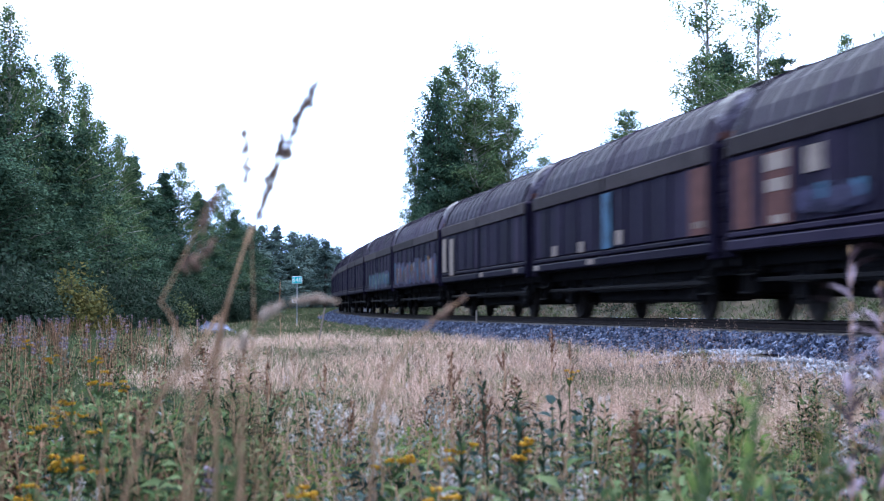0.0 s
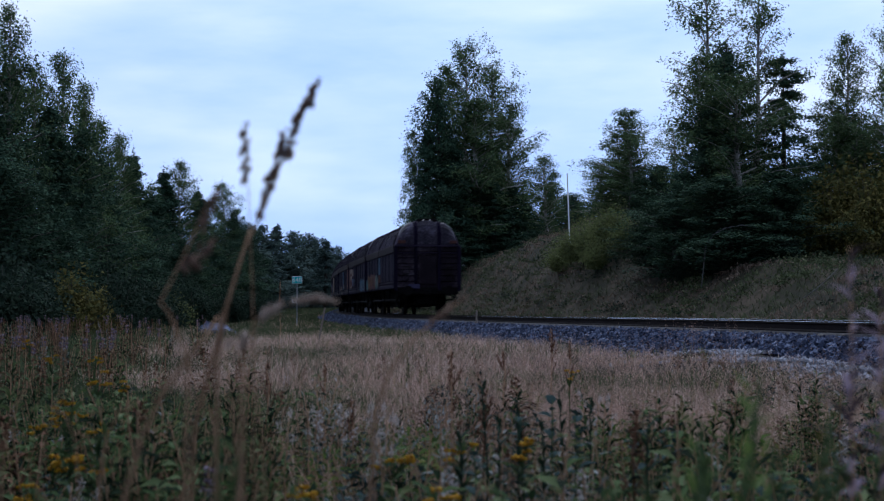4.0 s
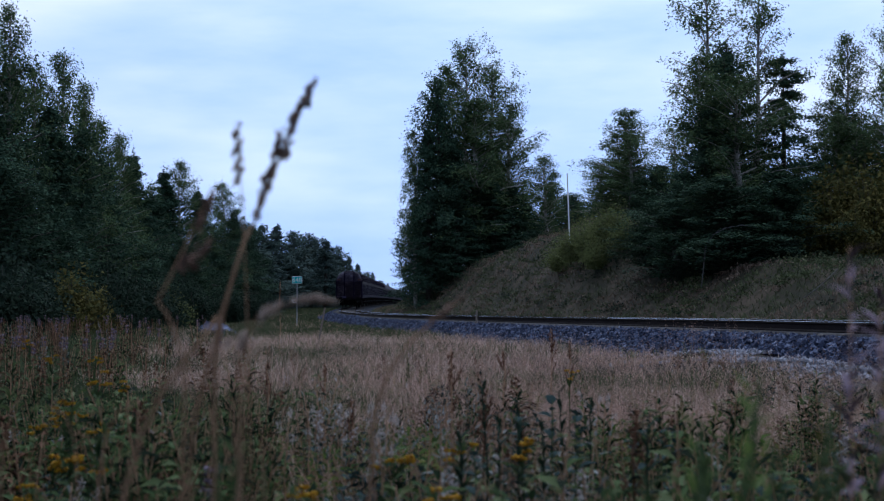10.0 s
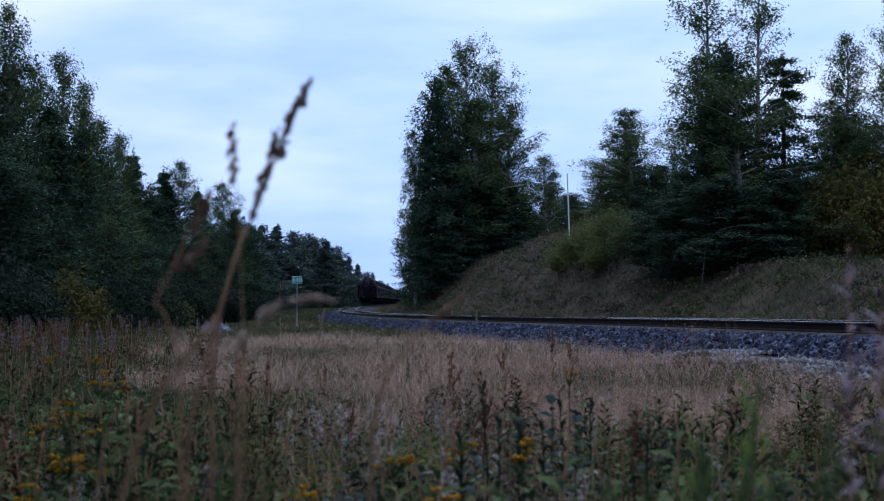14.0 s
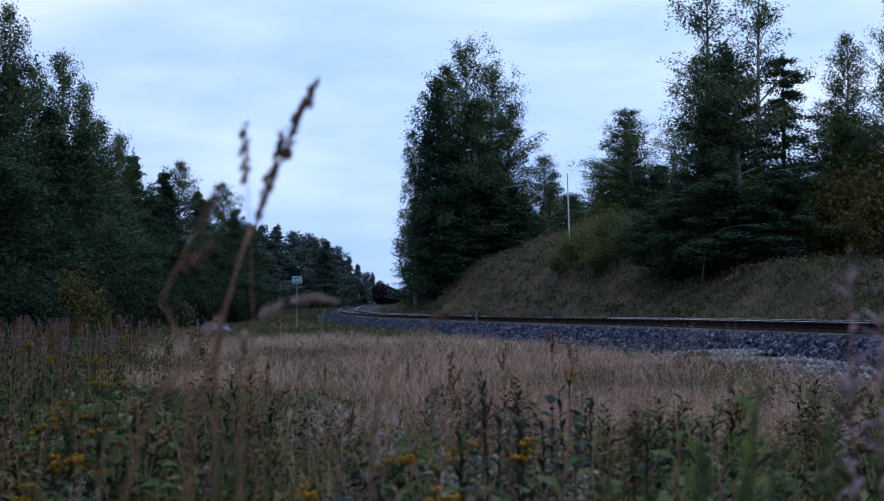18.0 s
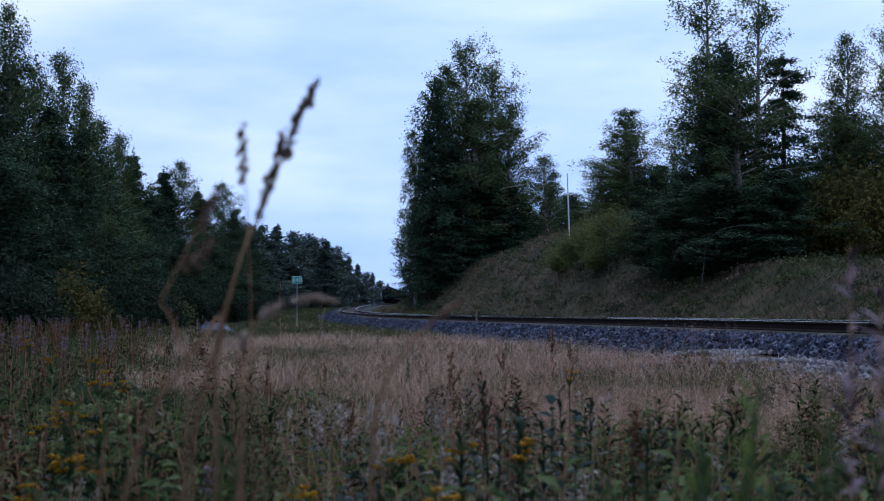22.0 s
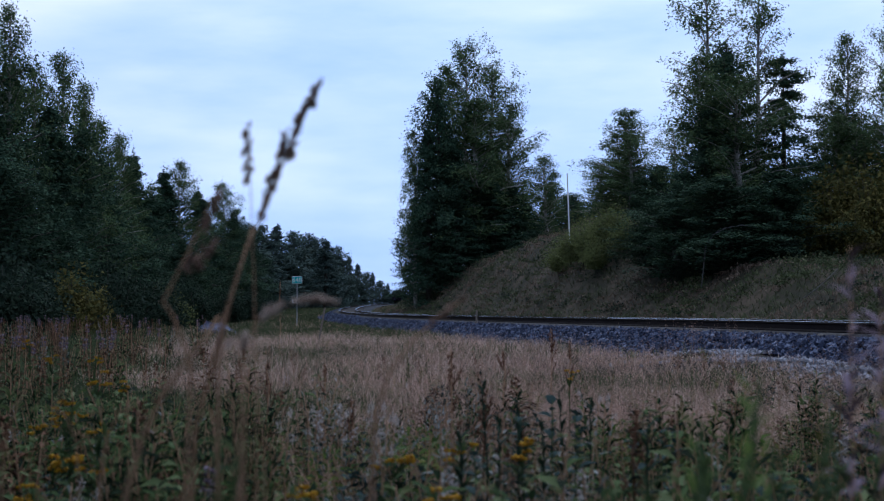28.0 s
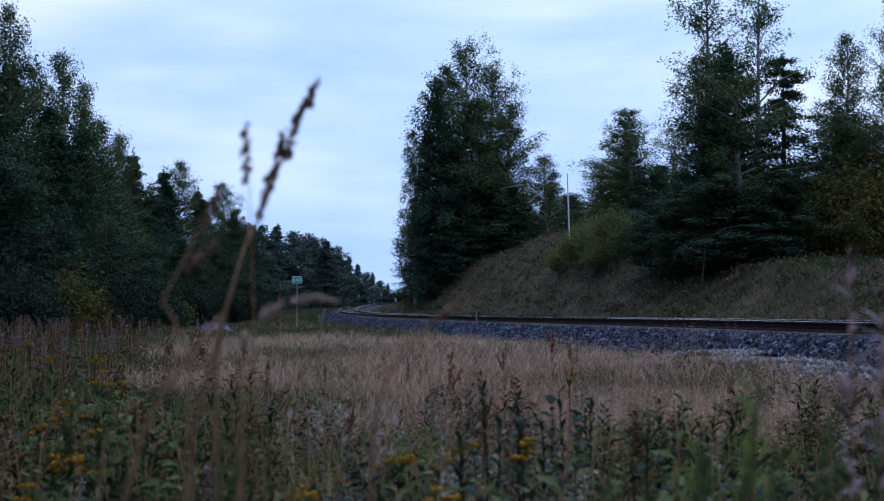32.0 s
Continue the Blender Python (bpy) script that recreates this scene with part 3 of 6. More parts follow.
WORDS = {
    "birch": ("birch_tree", "tall birch with pale trunk and fine green leaves", "tree"),
    "birch_thin": ("birch_tree", "slender birch with a sparse airy crown", "tree"),
    "alder": ("alder_tree", "dense dark green alder at the wood's edge", "tree"),
    "pine": ("pine_tree", "dark pine with layered spreading branches", "tree"),
    "spruce": ("spruce_tree", "dark spruce with drooping needle branches", "tree"),
    "far_leaf": ("leafy_tree", "dark leafy tree in the distant wood", "tree"),
    "far_birch": ("birch_tree", "green birch in the distant wood", "tree"),
    "far_spruce": ("spruce_tree", "pointed dark spruce in the distant wood", "tree"),
}


def plant_tree(kind, x, y, top, width, group, turn=None, base=None):
    """Set a tree with its foot on the ground at (x, y), its tip at the height top, its crown about that wide."""
    z = gz(x, y) if base is None else base
    h = top - z
    words = WORDS.get(kind) or WORDS.get(kind.rsplit("_", 1)[0])
    e = empty(words[0], pose(x, y, z, 0, 0, turn if turn is not None else random.uniform(0, 360)), words[1], words[2], group)
    if h < 7:
        e["label"] = words[1].replace("tall ", "young ").replace("dense ", "low dense ")
    sx = width / 3.7
    for name, me in zip(("trunk", "branch", "crown"), KINDS[kind]):
        ob = share(name, me, e)
        ob.scale = (sx, sx, h / 12.0)
    return e


def set_bush(name, label, meshes, x, y, scale, group=""):
    e = empty(name, pose(x, y, gz(x, y) - 0.03, 0, 0, random.uniform(0, 360)), label, "bush", group)
    for n, me in zip(("trunk", "branch", "crown"), meshes):
        if me:
            share(n, me, e).scale = (scale,) * 3
    return e


def plant_trees():
    # the tall clump beyond the cutting
    for kind, x, y, top, w in [
            ("birch_round", 1.84, 112, 20.43, 5.2), ("birch_round", 4.07, 116, 19.14, 5.2),
            ("alder", -0.16, 108, 17.40, 5.0), ("birch_b", -1.89, 110, 13.81, 3.2),
            ("birch_a", 0.62, 118, 20.02, 5.4), ("birch_a", 2.68, 109, 15.93, 6.6),
            ("spruce", -0.95, 107, 13.4, 3.8), ("spruce_b", 0.70, 108, 12.9, 4.6),
            ("birch_round", 5.27, 114, 16.27, 5.2), ("birch_a", 4.35, 114, 12.4, 5.2), ("spruce_b", 5.10, 109, 9.4, 4.2), ("spruce", 3.75, 108, 9.6, 4.4), ("spruce", 2.30, 109, 10.60, 4.6),
            ("spruce_b", -2.00, 112, 8.20, 3.0), ("spruce", 1.10, 107, 8.80, 4.4),
            ("birch_round", 7.84, 118, 12.54, 4.2), ("spruce_b", 6.30, 112, 8.4, 3.8), ("alder", 10.48, 130, 10.31, 5.4), ("alder_b", 13.10, 132, 10.11, 5.4), ("alder", 9.12, 128, 11.46, 4.2), ("alder_b", 11.33, 126, 10.26, 4.6)]:
        plant_tree(kind, x, y, top, w, "clump beyond the cutting")
    # the trees on the bank
    for kind, x, y, top, w in [
            ("birch_thin", 11.06, 62, 14.58, 3.8), ("birch_thin", 12.34, 60, 14.37, 3.2),
            ("alder", 11.44, 60, 11.46, 3.6), ("alder_b", 10.19, 58, 8.51, 3.6),
            ("pine", 13.61, 60, 10.96, 2.9), ("birch_round", 11.30, 57, 9.70, 4.0), ("birch_a", 10.35, 59, 10.9, 3.4),
            ("alder", 8.95, 57, 6.04, 3.2), ("alder_b", 12.33, 55, 5.86, 4.0), ("alder", 10.20, 54, 5.57, 4.2), ("alder_b", 8.53, 60, 5.30, 3.0),
            ("birch_a", 10.15, 84, 11.95, 4.6), ("birch_b", 9.75, 82, 8.8, 4.2), ("alder", 10.9, 84, 8.3, 3.8), ("birch_b", 9.90, 80, 10.2, 3.4), ("birch_a", 9.60, 90, 9.3, 3.2), ("birch_a", 12.55, 86, 8.9, 3.2),
            ("alder_b", 11.09, 78, 8.19, 3.0), ("birch_thin", 12.57, 80, 10.31, 3.0),
            ("birch_a", 17.00, 64, 12.58, 2.9), ("birch_b", 15.75, 60, 8.6, 2.8), ("birch_a", 16.3, 60, 8.2, 3.6),
            ("birch_thin", 17.82, 60, 13.25, 2.4), ("alder", 15.41, 62, 6.25, 2.6), ("birch_b", 16.75, 60, 7.60, 3.6),
            ("spruce", 20.06, 60, 11.68, 4.0), ("birch_b", 23.79, 64, 13.35, 4.4), ("birch_b", 16.6, 63, 9.6, 4.0), ("birch_a", 18.2, 64, 8.6, 3.6), ("birch_b", 14.9, 64, 7.0, 3.0)]:
        plant_tree(kind, x, y, top, w, "trees on the bank")
    # the wood along the other side
    for kind, x, y, top, w in [
            ("alder", -17.01, 54, 12.22, 5.0), ("birch_a", -16.34, 56, 12.35, 2.8), ("spruce_b", -16.64, 58, 10.24, 4.0), ("birch_b", -16.75, 62, 10.99, 3.4),
            ("birch_a", -16.75, 66, 12.16, 3.2), ("spruce", -15.65, 60, 8.77, 4.0), ("birch_b", -17.09, 72, 11.72, 3.4),
            ("alder_b", -16.11, 66, 8.81, 4.0), ("birch_a", -17.97, 80, 10.91, 3.6), ("spruce", -17.27, 76, 8.29, 4.0),
            ("birch_b", -19.64, 92, 11.47, 4.0), ("spruce_b", -19.67, 96, 10.39, 4.4), ("alder", -18.15, 84, 7.17, 4.6),
            ("alder", -14.44, 52, 5.79, 3.8), ("alder_b", -14.81, 50, 6.54, 4.0), ("spruce", -14.40, 56, 5.12, 3.4),
            ("spruce_b", -21.75, 118, 11.21, 5.2), ("birch_a", -20.51, 120, 12.51, 4.6), ("spruce", -21.10, 110, 8.88, 5.0),
            ("spruce_b", -20.08, 124, 10.11, 5.4), ("birch_b", -20.16, 140, 12.34, 5.0), ("alder", -19.29, 144, 8.90, 5.0), ("alder_b", -19.84, 130, 7.40, 5.6),
            ("alder", -20.37, 100, 9.84, 4.6), ("alder_b", -21.67, 120, 10.36, 4.8), ("birch_a", -20.59, 132, 10.11, 4.6), ("alder", -19.43, 140, 9.83, 4.6), ("alder_b", -19.14, 150, 8.67, 5.0), ("birch_b", -21.81, 112, 9.99, 3.6), ("alder", -18.55, 106, 5.63, 4.4), ("alder_b", -18.16, 92, 4.67, 4.4), ("alder", -18.35, 112, 4.43, 3.8)]:
        plant_tree(kind, x, y, top, w, "wood across the field")
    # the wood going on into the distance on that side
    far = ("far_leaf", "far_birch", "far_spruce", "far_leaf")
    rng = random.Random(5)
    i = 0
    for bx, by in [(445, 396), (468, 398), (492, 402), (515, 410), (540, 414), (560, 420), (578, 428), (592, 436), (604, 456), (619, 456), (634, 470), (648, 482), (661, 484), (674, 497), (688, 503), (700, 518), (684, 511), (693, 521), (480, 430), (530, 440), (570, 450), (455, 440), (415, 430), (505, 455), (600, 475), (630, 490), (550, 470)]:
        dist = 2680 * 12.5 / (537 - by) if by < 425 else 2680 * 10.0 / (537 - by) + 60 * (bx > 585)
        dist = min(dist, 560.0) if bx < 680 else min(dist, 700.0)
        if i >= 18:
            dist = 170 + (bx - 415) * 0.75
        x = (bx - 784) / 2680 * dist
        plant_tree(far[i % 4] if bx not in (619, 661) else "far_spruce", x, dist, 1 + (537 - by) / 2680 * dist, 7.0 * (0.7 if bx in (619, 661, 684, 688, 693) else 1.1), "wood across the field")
        i += 1
    # the wood behind the bank closes the place
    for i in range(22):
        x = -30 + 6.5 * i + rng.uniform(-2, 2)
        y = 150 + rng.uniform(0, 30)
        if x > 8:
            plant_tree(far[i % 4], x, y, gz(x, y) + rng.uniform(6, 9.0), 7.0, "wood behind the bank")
    # unseen trees added behind the camera to block low sky and darken facing sides
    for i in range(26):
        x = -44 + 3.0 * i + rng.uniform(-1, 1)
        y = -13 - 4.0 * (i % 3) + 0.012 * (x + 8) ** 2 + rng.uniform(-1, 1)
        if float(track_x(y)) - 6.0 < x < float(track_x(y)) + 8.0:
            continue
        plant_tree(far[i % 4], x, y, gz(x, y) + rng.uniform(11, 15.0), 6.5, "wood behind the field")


plant_trees()


# ---- the goods train: every wagon alike in build ----
PITCH, BODY, HALF = 13.9, 13.1, 1.46
ROOF = [(1.46, 3.02), (1.44, 3.16), (1.33, 3.48), (1.12, 3.80), (0.82, 4.04), (0.44, 4.17), (0.0, 4.20)]
ROOF = ROOF + [(-x, z) for x, z in ROOF[-2::-1]]


def wagon_meshes():
    """The pieces of one wagon; it runs along +y, its rail tops at z = 0."""
    L = BODY / 2
    P = {}
    bm = bmesh.new()
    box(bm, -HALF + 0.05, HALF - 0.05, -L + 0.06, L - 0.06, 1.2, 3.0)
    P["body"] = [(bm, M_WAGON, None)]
    bm = bmesh.new()
    prof = [(x * 0.985, z - 0.02) for x, z in ROOF]
    # the ends of the roof are rounded down to the end walls
    DOME = [(0.02, 0.54), (0.11, 0.78), (0.26, 0.93), (0.46, 1.0)]
    ys = [(-L + e, f) for e, f in DOME] + [(L - e, f) for e, f in DOME[::-1]]
    rows = [[bm.verts.new((x * (0.97 + 0.03 * f), y, 3.0 + (z - 3.0) * f)) for x, z in prof] for y, f in ys]
    for j in range(len(ys) - 1):
        for i in range(len(prof) - 1):
            bm.faces.new((rows[j][i], rows[j + 1][i], rows[j + 1][i + 1], rows[j][i + 1]))
    for r in (rows[0], rows[-1]):
        bm.faces.new(r)
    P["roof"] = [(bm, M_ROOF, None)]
    ribs = []
    for k in range(17):
        y = -L + 0.50 + k * (2 * L - 1.0) / 16
        bm = bmesh.new()
        w = 0.05 if k not in (0, 8, 16) else 0.09
        o = 1.002 if k not in (0, 8, 16) else 1.016
        a = [bm.verts.new((x * o, y - w, 3.0 + (z - 3.0) * o)) for x, z in ROOF]
        b = [bm.verts.new((x * o, y + w, 3.0 + (z - 3.0) * o)) for x, z in ROOF]
        c = [bm.verts.new((x * 0.98, y - w, 3.0 + (z - 3.0) * 0.97)) for x, z in ROOF]
        d = [bm.verts.new((x * 0.98, y + w, 3.0 + (z - 3.0) * 0.97)) for x, z in ROOF]
        for i in range(len(ROOF) - 1):
            bm.faces.new((a[i], b[i], b[i + 1], a[i + 1]))
            bm.faces.new((c[i], a[i], a[i + 1], c[i + 1]))
            bm.faces.new((b[i], d[i], d[i + 1], b[i + 1]))
        ribs.append((bm, M_ROOF, "roof"))
    P["roof_rib"] = ribs
    eaves, panels, posts, sills = [], [], [], []
    for s in (-1, 1):
        x0, x1 = sorted((s * (HALF - 0.02), s * (HALF + 0.05)))
        for half in (-1, 1):
            y0, y1 = sorted((half * 0.07, half * (L - 0.05)))
            bm = bmesh.new()
            box(bm, x0, x1, y0, y1, 2.74, 3.06, 0.02)
            eaves.append((bm, M_EAVES, None))
            n = 9
            for k in range(n):
                a = y0 + (y1 - y0) * k / n + 0.025
                b = y0 + (y1 - y0) * (k + 1) / n - 0.025
                bm = bmesh.new()
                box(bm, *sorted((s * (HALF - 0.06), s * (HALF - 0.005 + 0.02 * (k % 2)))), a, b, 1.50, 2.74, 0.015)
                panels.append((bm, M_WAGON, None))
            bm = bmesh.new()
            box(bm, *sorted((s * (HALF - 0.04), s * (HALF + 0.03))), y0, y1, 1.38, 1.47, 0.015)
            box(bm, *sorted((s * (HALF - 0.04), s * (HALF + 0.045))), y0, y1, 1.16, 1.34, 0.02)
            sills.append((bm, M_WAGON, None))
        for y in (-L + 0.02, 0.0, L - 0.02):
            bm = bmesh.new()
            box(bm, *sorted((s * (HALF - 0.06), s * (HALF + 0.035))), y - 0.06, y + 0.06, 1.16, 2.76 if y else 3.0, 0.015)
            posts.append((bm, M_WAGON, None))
    P["eaves_beam"], P["wall_panel"], P["side_sill"], P["side_post"] = eaves, panels, sills, posts
    ends, eposts, beams, buffers, hooks, signs, rails_ = [], [], [], [], [], [], []
    for s in (-1, 1):
        y0, y1 = sorted((s * (L - 0.07), s * L))
        for i in range(7):
            z = 1.2 + i * 0.262
            bm = bmesh.new()
            box(bm, -HALF + 0.02, HALF - 0.02, y0, y1, z, z + 0.235, 0.03)
            ends.append((bm, M_ENDPAINT, None))
        for x in (-0.30, 0.0, 0.30):
            bm = bmesh.new()
            box(bm, x - 0.11, x + 0.11, *sorted((s * (L - 0.85), s * (L - 0.24))), 4.06, 4.25, 0.03)
            P.setdefault("ridge_plate", []).append((bm, M_UNDER, None))
        bm = bmesh.new()
        box(bm, -0.42, 0.42, *sorted((s * (L + 0.002), s * (L + 0.04))), 1.35, 2.62, 0.03)
        P.setdefault("end_door", []).append((bm, M_ENDPAINT, None))
        bm = bmesh.new()
        box(bm, -0.85, -0.35, *sorted((s * (L + 0.095), s * (L + 0.11))), 1.16, 1.36, 0.01)
        P.setdefault("number_plate", []).append((bm, SPRAY[4], None))
        bm = bmesh.new()
        box(bm, -HALF - 0.02, HALF + 0.02, *sorted((s * (L - 0.04), s * (L + 0.07))), 2.99, 3.07, 0.015)
        box(bm, -HALF - 0.01, HALF + 0.01, *sorted((s * (L - 0.04), s * (L + 0.05))), 2.70, 2.75, 0.012)
        rails_.append((bm, M_ROOF, None))
        for x in (-1.40, -0.52, 0.52, 1.40):
            bm = bmesh.new()
            top = 3.02
            box(bm, x - 0.07, x + 0.07, *sorted((s * (L - 0.05), s * (L + 0.09))), 1.05, top, 0.02)
            eposts.append((bm, M_WAGON, None))
        # ribs and bulged plates over the rounded end
        for x in (-0.52, 0.52):
            bm = bmesh.new()
            lo = []
            for e, f in [(-0.02, 0.02)] + DOME:
                z = 3.0 + 1.13 * f + 0.035
                lo.append([bm.verts.new((x + w, s * (L - e + 0.02), z + h)) for w, h in ((-0.07, -0.08), (-0.07, 0.0), (0.07, 0.0), (0.07, -0.08))])
            for p, q in zip(lo, lo[1:]):
                for i in range(3):
                    bm.faces.new((p[i], p[i + 1], q[i + 1], q[i]))
            P.setdefault("dome_rib", []).append((bm, M_WAGON, None))
        for x0, x1, top in ((-1.26, -0.62, 0.92), (-0.42, 0.42, 1.16), (0.62, 1.26, 0.92)):
            bm = bmesh.new()
            lo = []
            for e, f in [(0.0, 0.06)] + DOME:
                row = []
                for k in range(5):
                    x = x0 + (x1 - x0) * k / 4
                    bulge = 0.035 * (1 - (k / 2 - 1) ** 2)
                    zp = float(np.interp(abs(x), [0.0, 0.44, 0.82, 1.12, 1.33], [1.20, 1.17, 1.04, 0.80, 0.48]))
                    row.append(bm.verts.new((x, s * (L - e + 0.012 + bulge), 3.0 + zp * f + 0.012 + bulge)))
                lo.append(row)
            for p, q in zip(lo, lo[1:]):
                for i in range(4):
                    bm.faces.new((p[i], p[i + 1], q[i + 1], q[i]))
            P.setdefault("dome_plate", []).append((bm, M_DOME, None))
        bm = bmesh.new()
        box(bm, -1.36, 1.36, *sorted((s * (L - 0.12), s * (L + 0.06))), 0.90, 1.22, 0.03)
        beams.append((bm, M_UNDER, None))
        for x in (-0.90, 0.90):
            bm = bmesh.new()
            rod(bm, (x, s * (L + 0.05), 1.06), (x, s * (L + 0.30), 1.06), 0.10, n=10)
            rod(bm, (x, s * (L + 0.30), 1.06), (x, s * (L + 0.37), 1.06), 0.21, 0.225, n=14)
            buffers.append((bm, M_UNDER, None))
        bm = bmesh.new()
        rod(bm, (0, s * L, 1.02), (0, s * (L + 0.40), 1.00), 0.06, n=8)
        box(bm, -0.09, 0.09, *sorted((s * (L + 0.28), s * (L + 0.43))), 0.86, 1.12, 0.03)
        hooks.append((bm, M_UNDER, None))
        for x in (-1.14, 1.14):
            bm = bmesh.new()
            box(bm, x - 0.16, x + 0.16, *sorted((s * (L - 0.03), s * (L + 0.075))), 3.14, 3.28, 0.008)
            signs.append((bm, M_RUST, None))
        for x in (-0.96, 0.96):
            bm = bmesh.new()
            for a, b in (((x - 0.14, 1.82), (x + 0.14, 1.82)), ((x - 0.14, 1.82), (x - 0.14, 2.12)), ((x + 0.14, 1.82), (x + 0.14, 2.12)), ((x - 0.14, 2.12), (x + 0.14, 2.12))):
                rod(bm, (a[0], s * (L + 0.07), a[1]), (b[0], s * (L + 0.07), b[1]), 0.018, n=6)
            rod(bm, (x - 0.14, s * (L - 0.02), 2.12), (x - 0.14, s * (L + 0.07), 2.12), 0.014, n=6)
            rod(bm, (x + 0.14, s * (L - 0.02), 1.82), (x + 0.14, s * (L + 0.07), 1.82), 0.014, n=6)
            P.setdefault("handrail", []).append((bm, M_WHEEL, None))
        # ring brackets for the tail lamps
        for x in (-1.0, 1.0):
            bm = bmesh.new()
            ring = [(x + 0.15 * math.cos(k * math.pi / 6), 1.62 + 0.15 * math.sin(k * math.pi / 6)) for k in range(12)]
            for (a, b), (c, d) in zip(ring, ring[1:] + ring[:1]):
                rod(bm, (a, s * (L + 0.06), b), (c, s * (L + 0.06), d), 0.022, n=5)
            rod(bm, (x, s * (L - 0.02), 1.77), (x, s * (L + 0.06), 1.77), 0.018, n=5)
            P.setdefault("lamp_ring", []).append((bm, M_UNDER, None))
    P["end_board"], P["end_post"], P["end_beam"], P["buffer"], P["coupler"], P["marker_plate"], P["end_rail"] = ends, eposts, beams, buffers, hooks, signs, rails_
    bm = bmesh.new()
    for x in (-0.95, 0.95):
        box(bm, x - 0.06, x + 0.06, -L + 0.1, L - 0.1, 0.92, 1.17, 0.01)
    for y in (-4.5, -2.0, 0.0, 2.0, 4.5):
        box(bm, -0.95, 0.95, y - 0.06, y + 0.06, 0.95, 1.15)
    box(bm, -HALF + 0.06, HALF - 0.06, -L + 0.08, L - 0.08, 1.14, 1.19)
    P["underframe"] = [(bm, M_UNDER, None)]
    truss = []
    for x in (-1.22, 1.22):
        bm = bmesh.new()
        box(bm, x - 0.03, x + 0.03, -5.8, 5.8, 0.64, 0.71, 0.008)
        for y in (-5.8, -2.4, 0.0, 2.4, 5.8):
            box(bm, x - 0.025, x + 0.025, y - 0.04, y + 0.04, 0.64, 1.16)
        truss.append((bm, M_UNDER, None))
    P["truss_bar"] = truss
    # Plain dark plates added to fill the black shade below the sill.
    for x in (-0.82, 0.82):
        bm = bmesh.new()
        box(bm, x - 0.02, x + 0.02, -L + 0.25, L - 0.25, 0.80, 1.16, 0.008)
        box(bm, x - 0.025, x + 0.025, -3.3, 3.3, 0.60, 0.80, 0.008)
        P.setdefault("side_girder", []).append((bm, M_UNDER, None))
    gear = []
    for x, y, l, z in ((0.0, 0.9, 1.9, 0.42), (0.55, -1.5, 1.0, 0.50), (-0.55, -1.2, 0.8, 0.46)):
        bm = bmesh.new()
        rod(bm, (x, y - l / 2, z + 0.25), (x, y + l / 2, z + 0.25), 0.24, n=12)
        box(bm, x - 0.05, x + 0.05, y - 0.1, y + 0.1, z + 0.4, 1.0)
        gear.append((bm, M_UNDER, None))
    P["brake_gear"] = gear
    # Plain boxes added to close the dark space under the floor.
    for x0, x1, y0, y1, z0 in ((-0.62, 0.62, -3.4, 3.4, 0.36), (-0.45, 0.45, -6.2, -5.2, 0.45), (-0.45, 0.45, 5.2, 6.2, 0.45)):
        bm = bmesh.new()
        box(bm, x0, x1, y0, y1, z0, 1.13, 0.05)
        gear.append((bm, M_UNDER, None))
    axles, springs = [], []
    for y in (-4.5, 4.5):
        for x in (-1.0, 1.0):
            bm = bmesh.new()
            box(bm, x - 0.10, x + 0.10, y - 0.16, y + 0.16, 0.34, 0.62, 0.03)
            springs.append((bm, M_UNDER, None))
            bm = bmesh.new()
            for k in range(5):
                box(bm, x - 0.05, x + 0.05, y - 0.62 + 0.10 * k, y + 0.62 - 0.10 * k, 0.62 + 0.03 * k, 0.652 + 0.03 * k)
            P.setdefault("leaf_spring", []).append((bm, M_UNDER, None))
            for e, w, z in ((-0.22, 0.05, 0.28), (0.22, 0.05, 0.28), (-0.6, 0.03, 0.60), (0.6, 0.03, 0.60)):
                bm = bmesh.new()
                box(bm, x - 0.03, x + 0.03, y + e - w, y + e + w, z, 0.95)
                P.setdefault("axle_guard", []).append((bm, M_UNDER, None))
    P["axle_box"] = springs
    steps_ = []
    for sx in (-1.3, 1.3):
        for sy in (-6.0, 6.0):
            bm = bmesh.new()
            for e in (-0.2, 0.2):
                box(bm, sx - 0.02, sx + 0.02, sy + e - 0.02, sy + e + 0.02, 0.45, 1.18)
            for z in (0.45, 0.75):
                box(bm, sx - 0.08, sx + 0.08, sy - 0.22, sy + 0.22, z, z + 0.03)
            steps_.append((bm, M_UNDER, None))
    P["footstep"] = steps_
    made = []
    for name, items in P.items():
        for bm, mat, under in items:
            me = bpy.data.meshes.new(name)
            bm.to_mesh(me)
            bm.free()
            me.materials.append(mat)
            made.append((name, me, under))
    bm = bmesh.new()
    for x in (-0.78, 0.78):
        s = 1 if x > 0 else -1
        rod(bm, (x - 0.065, 0, 0), (x + 0.065, 0, 0), 0.46, n=24)
        rod(bm, (x - s * 0.065 - 0.012, 0, 0), (x - s * 0.065 + 0.012, 0, 0), 0.49, n=24)
        rod(bm, (x - 0.10, 0, 0), (x + 0.10, 0, 0), 0.12, n=12)
    rod(bm, (-1.05, 0, 0), (1.05, 0, 0), 0.075, n=10)
    wheelset = bpy.data.meshes.new("wheelset")
    bm.to_mesh(wheelset)
    bm.free()
    wheelset.materials.append(M_WHEEL)
    return made, wheelset


WAGON_MESHES, WHEELSET = wagon_meshes()
WAGONS = []
SPEED = 17.1
REAR_AT_3 = 0.0 + BODY / 2


